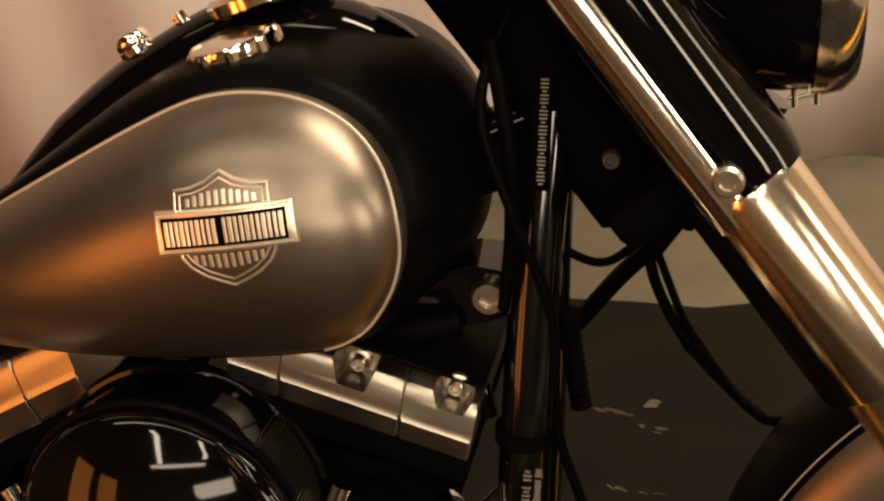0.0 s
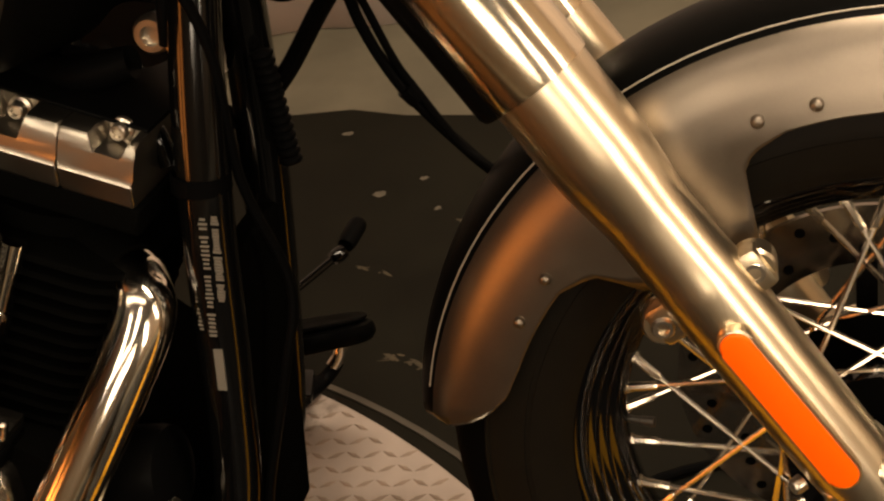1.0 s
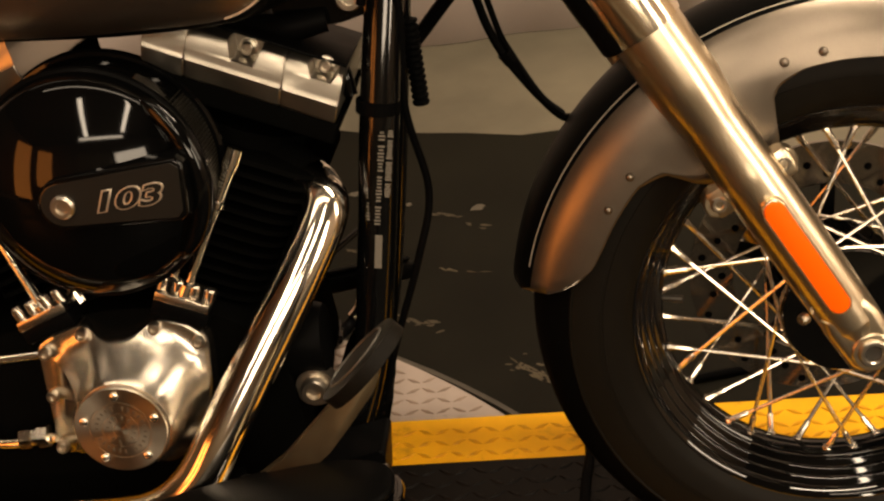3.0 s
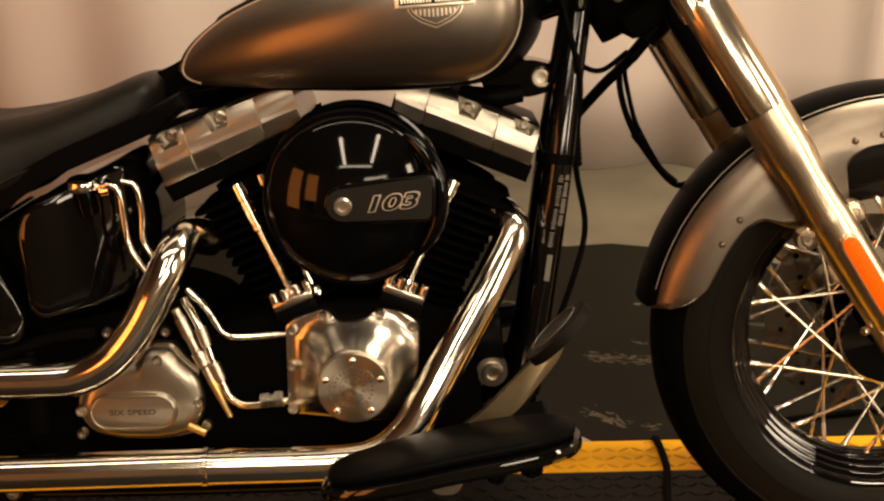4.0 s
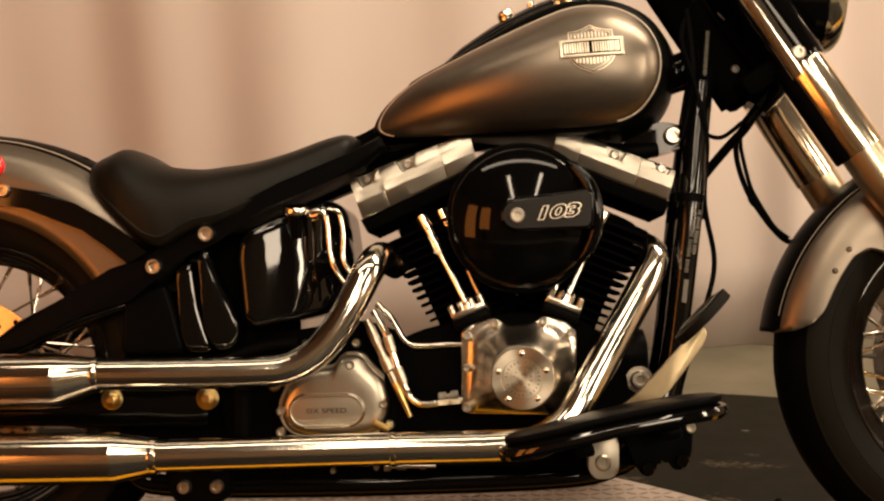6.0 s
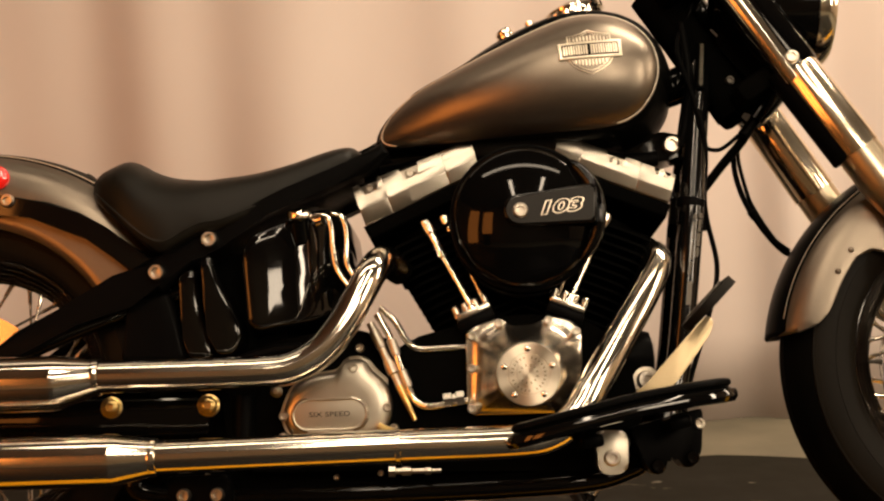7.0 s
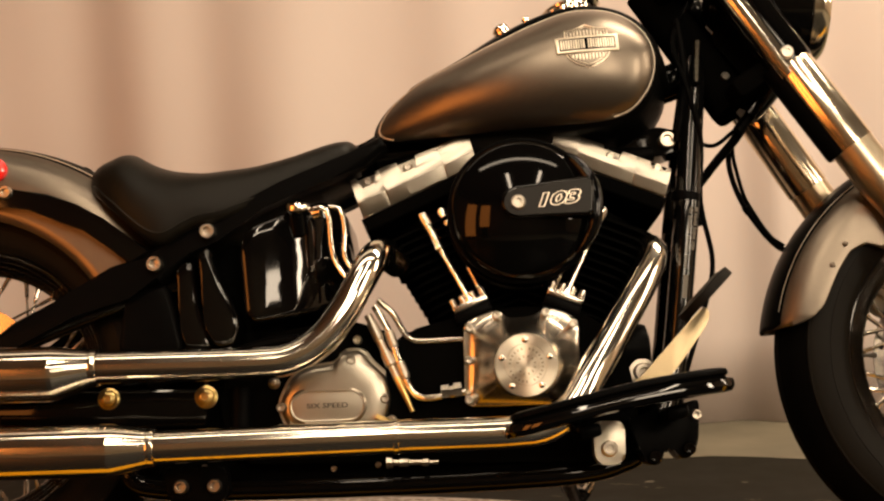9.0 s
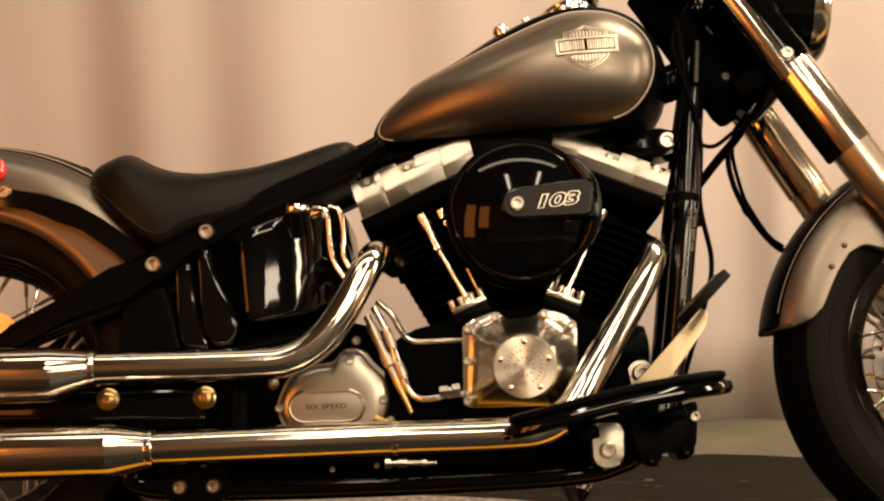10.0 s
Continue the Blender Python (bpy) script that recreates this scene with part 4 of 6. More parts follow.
tube(bm, [(0.79, 0, 0.762), (0.85, 0, 0.795), (0.92, 0, 0.830), (1.0, 0, 0.858), (1.07, 0, 0.852), (1.115, 0, 0.828), (1.150, 0, 0.790)], [0.012, 0.028, 0.036, 0.040, 0.038, 0.030, 0.014], 20, 6)
part("dash_console", bm, M_BLACK, tank, "gloss black dash console")
bm = nb()
lathe(bm, [(0.044, 0.003), (0.050, 0.006), (0.050, 0.014), (0.046, 0.018), (0.043, 0.014), (0, 0.012)], (1.028, 0, 0.890), (-0.25, 0, 1), 40)
part("speedometer_ring", bm, M_CHROME, tank, "chrome instrument ring")
bm = nb()
lathe(bm, [(0.0125, -0.01), (0.0125, 0.014), (0.0148, 0.016), (0.0150, 0.024), (0.0138, 0.025), (0.0145, 0.027), (0.0142, 0.031), (0.0118, 0.0345), (0, 0.0355)], (0.922, 0, 0.846), (-0.42, 0, 0.9), 24)
lathe(bm, [(0.005, -0.01), (0.005, 0.016), (0.007, 0.017), (0.007, 0.024), (0, 0.025)], (0.960, 0, 0.868), (-0.42, 0, 0.9), 12)
part("ignition_switch", bm, M_CHROME, tank, "chrome ignition switch")

# -- seat: lofted solo saddle --
SEAT = [  # x, crown z, lip z, half width
    (0.250, 0.632, 0.622, 0.030), (0.258, 0.640, 0.616, 0.075), (0.278, 0.650, 0.602, 0.118), (0.296, 0.659, 0.585, 0.134), (0.312, 0.666, 0.571, 0.143), (0.330, 0.664, 0.554, 0.149), (0.362, 0.647, 0.528, 0.153), (0.388, 0.638, 0.522, 0.153),
    (0.416, 0.633, 0.537, 0.150), (0.440, 0.631, 0.548, 0.147), (0.470, 0.634, 0.554, 0.141), (0.516, 0.640, 0.573, 0.128), (0.568, 0.653, 0.595, 0.116), (0.620, 0.672, 0.616, 0.100), (0.645, 0.679, 0.627, 0.090), (0.662, 0.679, 0.636, 0.080), (0.676, 0.670, 0.646, 0.058)]
bm = nb()
xs = [r[0] for r in SEAT]
rows = []
N = 24
for x in np.linspace(xs[0], xs[-1], 72):
    zt, zl, w = (smooth_at(float(x), xs, [r[k] for r in SEAT]) for k in (1, 2, 3))
    row = []
    for k in range(N + 1):  # domed cover from lip to lip
        t = math.pi * k / N
        c, q = math.cos(t), math.sin(t)
        row.append((w * math.copysign(abs(c) ** 0.86, c), zl + (zt + 0.004 - zl) * q ** 0.5 - 0.008 * max(0.0, 1 - (c / 0.5) ** 2) * math.sin(math.pi * (x - xs[0]) / (xs[-1] - xs[0]))))
    row += [(-w * 0.985, zl - 0.007), (-w * 0.93, zl - 0.012), (0, zl - 0.016), (w * 0.93, zl - 0.012), (w * 0.985, zl - 0.007)]
    rows.append([bm.verts.new((x, y, z)) for y, z in row])
for a, b in zip(rows, rows[1:]):
    for k in range(len(a)):
        bm.faces.new((a[k], a[(k + 1) % len(a)], b[(k + 1) % len(a)], b[k]))
bm.faces.new(rows[0]), bm.faces.new(rows[-1])
seat = part("seat", bm, M_LEATHER, bike, "black vinyl solo seat with raised rear", sharp=60)
bm = nb()
tube(bm, [(x, -w * 0.995, zb + 0.001) for x, zt, zb, w in SEAT[1:]], 0.0022, 8, 5)
part("seat_piping", bm, M_LEATHER, seat)
bm = nb()
tube(bm, [(0.665, 0, 0.655), (0.70, 0, 0.668), (0.735, 0, 0.69)], [0.026, 0.028, 0.028], 18, 4)
part("tank_bridge", bm, M_WRINKLE, bike, "black tank tail piece")

# -- frame --
bm = nb()
tube(bm, [(0.70, 0, 0.66), (0.95, 0, 0.70), (1.18, 0, 0.77), (1.25, 0, 0.80)], 0.03, 16, 4)
part("backbone_tube", bm, M_BLACK, bike)
for s in (-1, 1):
    bm = nb()
    y = s * 0.062
    tube(bm, [(1.222, s * 0.02, 0.80), (1.205, s * 0.04, 0.70), (1.185, y, 0.56), (1.166, y, 0.42), (1.146, y, 0.30), (1.118, s * 0.075, 0.22), (1.09, s * 0.083, 0.185)], [0.0175, 0.0185, 0.0195, 0.0195, 0.019, 0.018, 0.0172], 18, 8)
    down = part("frame_tube", bm, M_TUBE, bike, "gloss black frame down tube")
    bm = nb()
    tube(bm, [(1.094, s * 0.082, 0.189), (1.06, s * 0.09, 0.165), (0.96, s * 0.10, 0.148), (0.60, s * 0.10, 0.142), (0.36, s * 0.10, 0.15), (0.33, s * 0.10, 0.19)], [0.0174, 0.0165, 0.0165, 0.0165, 0.0165, 0.0165], 18, 8)
    part("lower_rail", bm, M_BLACK, down)
    bm = nb()  # seat rail with its two bolts
    rail = [(0.120, 0.372), (0.160, 0.402), (0.235, 0.438), (0.310, 0.468), (0.352, 0.500), (0.400, 0.520), (0.470, 0.555), (0.560, 0.600), (0.655, 0.637), (0.715, 0.668), (0.725, 0.650), (0.690, 0.622), (0.640, 0.602), (0.540, 0.562), (0.460, 0.522), (0.425, 0.496), (0.380, 0.450), (0.330, 0.440), (0.250, 0.405), (0.17, 0.365), (0.13, 0.34)]
    prism(bm, rail, s * 0.095, s * 0.128, 0.015, 5)
    rail_ob = part("seat_rail", bm, M_SATIN, bike, "satin black frame rail")
    bm = nb()
    bolt(bm, (0.372, s * 0.130, 0.479), 0.0125, 0.010, (0, s, 0))
    part("bolt", bm, M_SPOKE, rail_ob)
    bm = nb()
    bolt(bm, (0.452, s * 0.130, 0.526), 0.0125, 0.010, (0, s, 0))
    part("bolt", bm, M_SPOKE, rail_ob)
    bm = nb()  # swingarm
    tube(bm, [(0.50, s * 0.09, 0.33), (0.30, s * 0.095, 0.315), (0.06, s * 0.10, 0.31)], 0.020, 14, 3)
    tube(bm, [(0.42, s * 0.09, 0.46), (0.25, s * 0.095, 0.405), (0.06, s * 0.10, 0.325)], 0.014, 14, 3)
    box(bm, (0.22, s * 0.100, 0.268), (0.46, 0.030, 0.062), (0, 1, 0), 0.014)
    part("swingarm", bm, M_BLACK, bike)
bm = nb()  # front bracket with the large bolt, under the tank nose
prism(bm, rounded([(1.085, 0.668), (1.150, 0.690), (1.190, 0.680), (1.186, 0.650), (1.150, 0.640), (1.095, 0.645)], 0.01), 0.03, -0.030, 0.004)
tank_mount = part("tank_mount", bm, M_BLACK, bike)
bm = nb()
bolt(bm, (1.165, -0.032, 0.666), 0.0135, 0.010)
part("bolt", bm, M_STEEL, tank_mount)
bm = nb()
tube(bm, [(1.06, -0.03, 0.650), (1.10, -0.035, 0.642), (1.14, -0.03, 0.646)], [0.010, 0.014, 0.012], 14, 4)
part("rubber_buffer", bm, M_HOSE, bike)
# collar and white printed labels on the down tube: plain bars in tight columns
bm = nb()
lathe(bm, [(0.0195, -0.007), (0.0215, -0.006), (0.0215, 0.006), (0.0195, 0.007)], (1.184, -0.061, 0.566), (0.14, 0, 1), 28)
part("tube_collar", bm, M_SATIN, bike)
for za, zb, xo in ((0.545, 0.455, -0.0082), (0.545, 0.450, 0.0), (0.545, 0.478, 0.0082)):
    bm = nb()
    nrow = 28
    for k in range(nrow):
        if k % 9 == 3:
            continue
        z = za + (zb - za) * k / nrow
        x = 1.1865 - (0.54 - z) * 0.165 + xo
        box(bm, (x, -0.0824 + 0.0019 * (xo / 0.0082) ** 2, z), (0.0066 * random.uniform(0.6, 1.0), 0.0008, 0.0018), (0, 8, 0), 0)
    tagged(part("warning_label", bm, M_WHITE, bike, "unreadable white print bars on the frame tube"), kind="stuff")
bm = nb()
box(bm, (1.1700, -0.0818, 0.4240), (0.0070, 0.0012, 0.035), (0, 8, 0), 0)
part("sticker", bm, M_WHITE, bike, "small white sticker bar")
bm = nb()
box(bm, (1.2175, -0.0450, 0.790), (0.013, 0.003, 0.080), (-11, 7, 0), 0.0005)
plate = part("frame_sticker", bm, M_DEAD_BLACK, bike, "narrow black sticker with pale print bars")
bm = nb()
for k in range(28):
    box(bm, (1.2140 + 0.00032 * k, -0.0470 + 0.2 * (0.0026 * k - 0.033), 0.756 + 0.0026 * k), (0.0056 * (1.0 if k % 4 else 0.55), 0.0008, 0.0011), (-11, 7, 0), 0)
tagged(part("print_bar", bm, M_PRINT, plate), kind="stuff")
bm = nb()
tube(bm, [(1.19, -0.05, 0.86), (1.195, -0.055, 0.78), (1.19, -0.05, 0.72), (1.178, -0.045, 0.66)], 0.006, 12, 6)
part("throttle_cable", bm, M_HOSE, bike)
for pts, r in (
    ([(1.215, -0.02, 0.90), (1.180, -0.06, 0.82), (1.195, -0.07, 0.74), (1.213, -0.06, 0.66), (1.208, -0.05, 0.56), (1.222, -0.04, 0.47), (1.205, -0.05, 0.40), (1.170, -0.05, 0.30), (1.155, -0.05, 0.24)], 0.0040),
    ([(1.205, 0.06, 0.588), (1.223, 0.060, 0.607), (1.255, 0.045, 0.645), (1.285, 0.025, 0.678), (1.30, 0.01, 0.70)], 0.0075),
    ([(1.20, 0.02, 0.70), (1.222, 0.02, 0.676), (1.250, 0.02, 0.668), (1.285, 0.02, 0.692)], 0.0036),
    ([(1.276, 0.045, 0.672), (1.2782, 0.055, 0.658), (1.2815, 0.062, 0.632), (1.2915, 0.068, 0.599), (1.3075, 0.072, 0.5665), (1.3375, 0.078, 0.5240), (1.3610, 0.074, 0.5010), (1.378, 0.062, 0.5040)], 0.0046),
    ([(1.284, 0.045, 0.672), (1.2880, 0.058, 0.648), (1.3005, 0.068, 0.599), (1.3115, 0.072, 0.5740), (1.3385, 0.072, 0.5270), (1.3615, 0.068, 0.5055)], 0.0034),
    ([(1.3040, 0.071, 0.5750), (1.3115, 0.074, 0.5640)], 0.0078),
    ([(1.285, 0.0, 0.685), (1.310, 0.0, 0.715), (1.33, 0.0, 0.74)], 0.009),
):
    bm = nb()
    tube(bm, pts, r, 10, 8)
    part("wiring_cable", bm, M_HOSE, bike, "black wiring cable behind the fork")
bm = nb()  # ribbed rubber boot in front of the down tube
prof = []
for k in range(14):
    prof += [(0.0072, 0.0065 * k), (0.0090, 0.0065 * k + 0.002), (0.0090, 0.0065 * k + 0.0045)]
lathe(bm, [(0, 0)] + prof + [(0, 0.092)], (1.217, 0.030, 0.538), (-0.05, 0, 1), 16)
part("cable_boot", bm, M_HOSE, bike, "ribbed black rubber cable boot")

# -- engine --
CX, CZ = 0.918, 0.250
bm = nb()
prism(bm, rounded([(0.70, 0.175), (1.04, 0.165), (1.085, 0.23), (1.07, 0.33), (1.02, 0.385), (0.92, 0.40), (0.82, 0.385), (0.72, 0.36)], 0.04), 0.14, -0.118, 0.012)
engine = part("engine", bm, M_WRINKLE, bike, "black V-twin engine with polished covers")
for sg in (-1, 1):
    ang = radians(22.5) * sg
    ax = Vector((math.sin(ang), 0, math.cos(ang)))
    sd = Vector((ax.z, 0, -ax.x))
    base = Vector((CX, 0.0, CZ))
    bm = nb()
    lathe(bm, [(0.0, 0.12), (0.066, 0.12), (0.066, 0.33), (0, 0.33)], base, ax, 32)
    cyl = part("cylinder", bm, M_WRINKLE, engine, "black finned engine cylinder")
    for k in range(13):
        d = 0.150 + 0.0133 * k
        hx = 0.072 + 0.0016 * k + (0.004 if k > 8 else 0)
        hy = 0.086 + 0.0008 * k
        bm = nb()
        poly = rounded([(-hx, -hy), (hx, -hy), (hx, hy), (-hx, hy)], 0.04, 5)
        lo = [bm.verts.new(base + ax * d + sd * u + Vector((0, v, 0))) for u, v in poly]
        hi = [bm.verts.new(base + ax * (d + 0.0042) + sd * u * 0.99 + Vector((0, v * 0.99, 0))) for u, v in poly]
        m = len(poly)
        bm.faces.new(lo), bm.faces.new(hi)
        for i in range(m):
            bm.faces.new((lo[i], lo[(i + 1) % m], hi[(i + 1) % m], hi[i]))
        part("cooling_fin", bm, M_WRINKLE, cyl)


def rocker(lo0, lo1, hi1, hi0, cuts, notches):
    """Rocker box: ridged silver cover in three lengths with open notches for its bolts, black base."""
    lo0, lo1, hi1, hi0 = (Vector(p) for p in (lo0, lo1, hi1, hi0))
    dn = (lo0 - hi0).normalized()
    bm = nb()
    q = [lo0.lerp(lo1, -0.02), lo0.lerp(lo1, 1.02), lo0.lerp(lo1, 1.0) + dn * 0.022, lo0.lerp(lo1, 0.0) + dn * 0.022]
    prism(bm, [(p.x, p.y) for p in q], 0.11, -0.094, 0.004)
    rb = part("rocker_base", bm, M_WRINKLE, engine, "black rocker base under polished covers")

    def face(v):
        return float(np.interp(v, [0.0, 0.05, 0.35, 0.385, 0.42, 0.6, 0.8, 0.95, 0.985, 1.0, 1.012], [-0.0940, -0.0962, -0.0995, -0.0998, -0.0988, -0.0978, -0.0962, -0.0938, -0.0922, -0.0886, -0.0820]))

    for u0, u1 in zip(cuts, cuts[1:]):
        g = 0.0035
        uu0, uu1 = (u0 + (g if u0 > 0 else 0)), (u1 - (g if u1 < 1 else 0))
        inside = [n for n in notches if uu0 < n[0] < uu1]
        v0 = inside[0][2] if inside else 0.72
        vs = [0.0, 0.05, 0.35, 0.385, 0.42, 0.5, v0 - 0.06, v0 - 0.02, v0, v0 + 0.035, (v0 + 1) / 2, 0.95, 0.985, 1.0, 1.012]

        def col(ub, ut, depth):
            pts = []
            for k, v in enumerate(vs):
                u = ub + (ut - ub) * max(0.0, (v - v0) / (1 - v0))
                y = face(v)
                if k >= 8:
                    y = max(y, y + (-0.067 - y) * (depth if k > 8 else 0.12 * depth))
                pts.append((lo0.lerp(lo1, u).lerp(hi0.lerp(hi1, u), v), y))
            u = (ub + ut) / 2
            for v, y in ((1.02, -0.03), (1.02, 0.058), (0.8, 0.09), (0.0, 0.095)):
                pts.append((lo0.lerp(lo1, u).lerp(hi0.lerp(hi1, u), v), y))
            return pts

        stations = [(uu0, uu0, 0)]
        for um, hw, _ in inside:
            lo_w, hi_w = hw * 0.68, hw
            for sgn, side in ((-1, ((1.0, 0.0), (0.95, 0.12), (0.86, 1.0))), (1, ((0.86, 1.0), (0.95, 0.12), (1.0, 0.0)))):
                for f, depth in side:
                    stations.append((min(uu1 - 0.01, max(uu0 + 0.01, um + sgn * lo_w * f)), min(uu1 - 0.008, max(uu0 + 0.008, um + sgn * hi_w * f)), depth))
        stations.append((uu1, uu1, 0))
        bm = nb()
        cols = [[bm.verts.new((p.x, y, p.y)) for p, y in col(*st)] for st in stations]
        m = len(cols[0])
        for ca, cb in zip(cols, cols[1:]):
            for i in range(m):
                bm.faces.new((ca[i], ca[(i + 1) % m], cb[(i + 1) % m], cb[i]))
        ends = [bm.faces.new(cols[0]), bm.faces.new(cols[-1])]
        bmesh.ops.bevel(bm, geom=list({e for f in ends for e in f.edges}), offset=0.0018, segments=3, profile=0.5, affect="EDGES", clamp_overlap=True)
        part("rocker_cover", bm, M_ROCKER, engine, "polished aluminium rocker cover", sharp=26)
        if u1 < 1:  # filler strip set back in the joint
            bm = nb()
            strip = [[bm.verts.new((p.x, face(v) + dy, p.y)) for v in (0.02, 0.385, 0.95, 1.0) for p in [lo0.lerp(lo1, u).lerp(hi0.lerp(hi1, u), v)]] for u, dy in ((u1 - 0.012, 0.02), (u1 - 0.012, 0.0026), (u1 + 0.012, 0.0026), (u1 + 0.012, 0.02))]
            for ca, cb in zip(strip, strip[1:]):
                for i in range(3):
                    bm.faces.new((ca[i], ca[i + 1], cb[i + 1], cb[i]))
            part("joint_strip", bm, M_ROCKER, rb)
    bm = nb()  # black upper casing behind the silver face
    q = [hi0 - dn * 0.001, hi1 - dn * 0.001, hi1 - dn * 0.004, hi0 - dn * 0.004]
    prism(bm, [(p.x, p.y) for p in q], 0.062, -0.072, 0.001)
    part("upper_casing", bm, M_SATIN, rb)
    for um, hw, v0 in notches:
        p = lo0.lerp(lo1, um).lerp(hi0.lerp(hi1, um), v0 + 0.17)
        bm = nb()
        lathe(bm, [(0.0085, 0.0), (0.0085, 0.004), (0.0066, 0.0048), (0.0060, 0.0052), (0.0060, 0.0110), (0.0050, 0.0122), (0.0032, 0.0122), (0.0028, 0.0095), (0, 0.0095)], (p.x, -0.0665, p.y), R_SIDE, 24)
        part("bolt", bm, M_STEEL, rb)


rocker((0.684, 0.545), (0.862, 0.622), (0.848, 0.674), (0.664, 0.606), (0.0, 0.24, 0.74, 1.0), ((0.13, 0.085, 0.70), (0.47, 0.085, 0.66)))
rocker((0.974, 0.632), (1.146, 0.561), (1.1595, 0.606), (0.985, 0.679), (0.0, 0.215, 0.71, 1.0), ((0.50, 0.088, 0.64), (0.895, 0.080, 0.78)))
bm = nb()  # black oil line behind the front rocker box
tube(bm, [(0.98, 0.05, 0.648), (1.066, 0.02, 0.624), (1.115, -0.02, 0.613), (1.150, -0.045, 0.603), (1.158, -0.05, 0.575)], 0.007, 12, 6)
part("oil_line", bm, M_BLACK, engine)

# cam cover, timer cover, lifter blocks
bm = nb()
cam_poly = rounded([(0.830, 0.372), (0.828, 0.262), (0.834, 0.250), (0.966, 0.248), (0.988, 0.270), (1.000, 0.310), (1.003, 0.368), (0.988, 0.384), (0.955, 0.394), (0.932, 0.380), (0.898, 0.378), (0.882, 0.394), (0.843, 0.381)], 0.012, 4)
CC = Vector((0.919, 0.304))


def cam_depth(r):
    k = min(1.0, max(0.0, (0.094 - r) / 0.047))
    return -0.137 - 0.049 * k ** 2.1 * (1.9 - 0.9 * k)


rings = [[bm.verts.new((x, -0.11, z)) for x, z in cam_poly], [bm.verts.new((x, -0.130, z)) for x, z in cam_poly]]
for f in (0.02, 0.05, 0.12, 0.22, 0.34, 0.46, 0.58, 0.70, 0.80, 0.88, 0.94, 1.0):
    row = []
    for x, z in cam_poly:
        d = Vector((x, z)) - CC
        r = d.length + (0.0465 - d.length) * f
        q = CC + d.normalized() * r
        drop = 0.004 * (1 - min(1.0, f / 0.05)) ** 2
        row.append(bm.verts.new((q.x, cam_depth(r) + drop, q.y)))
    rings.append(row)
for a, b in zip(rings, rings[1:]):
    for i in range(len(a)):
        bm.faces.new((a[i], a[(i + 1) % len(a)], b[(i + 1) % len(a)], b[i]))
bm.faces.new(rings[0]), bm.faces.new(rings[-1])
camc = part("cam_cover", bm, M_ALU, engine, "polished aluminium cam cover", sharp=40)
bm = nb()
lathe(bm, [(0.0455, 0.0), (0.0455, 0.005), (0.0442, 0.0065), (0.0308, 0.0065), (0.0303, 0.0054), (0.0290, 0.0054), (0.0285, 0.0065), (0.0186, 0.0065), (0.0182, 0.0057), (0.0172, 0.0057), (0.0168, 0.0065), (0.0082, 0.0065), (0.0079, 0.0058), (0.0070, 0.0058), (0.0067, 0.0065), (0.002, 0.0065), (0, 0.0065)], (0.919, -0.1855, 0.304), R_SIDE, 64)
tim = part("timer_cover", bm, M_TURNED, engine, "round turned aluminium timer cover", sharp=12)
for k in range(5):
    a = radians(90 + 72 * k)
    bm = nb()
    lathe(bm, [(0.0046, 0), (0.0044, 0.0016), (0.003, 0.0026), (0, 0.003)], (0.919 + 0.0360 * math.cos(a), -0.1918, 0.304 + 0.0360 * math.sin(a)), R_SIDE, 14)
    part("screw", bm, M_SPOKE, tim)
bm = nb()  # worn ring lettering, as short bars
for ring_r, n_bars in ((0.0236, 26), (0.0127, 12)):
    for k in range(n_bars):
        a = 2 * math.pi * (k + 0.5) / n_bars
        if k % 7 != 6:
            box(bm, (0.919 + ring_r * math.cos(a), -0.1921, 0.304 + ring_r * math.sin(a)), (0.0036, 0.0003, 0.0022), (0, -math.degrees(a), 0), 0)
tagged(part("ring_lettering", bm, M_ETCH, tim, "etched bars in two rings"), kind="stuff")
for x, z in ((0.840, 0.365), (0.880, 0.383), (0.953, 0.385), (0.993, 0.367), (0.838, 0.318), (0.836, 0.260), (0.990, 0.290)):
    bm = nb()
    bolt(bm, (x, -0.140, z), 0.0060, 0.006, n=16)
    part("cover_bolt", bm, M_STEEL, camc)
for sg, cx, cz in ((-1, 0.847, 0.392), (1, 0.979, 0.398)):
    ang = radians(22) * sg
    bm = nb()
    rot = (0, math.degrees(ang), 0)
    box(bm, (cx, -0.118, cz - 0.002), (0.056, 0.04, 0.016), rot, 0.003)
    blk = part("lifter_block", bm, M_SATIN, engine, "black lifter block with polished cap")
    bm = nb()
    up = Vector((math.sin(ang), 0, math.cos(ang)))
    sx = Vector((up.z, 0, -up.x))
    c = Vector((cx, -0.118, cz))
    box(bm, (c + up * 0.011)[:], (0.054, 0.042, 0.010), rot, 0.002)
    for u in (-0.023, -0.008, 0.008, 0.023):
        lathe(bm, [(0.0055, 0), (0.0055, 0.013), (0.004, 0.015), (0, 0.015)], c + up * 0.014 + sx * u + Vector((0, -0.010, 0)), up, 12)
    part("lifter_cap", bm, M_ALU, blk)
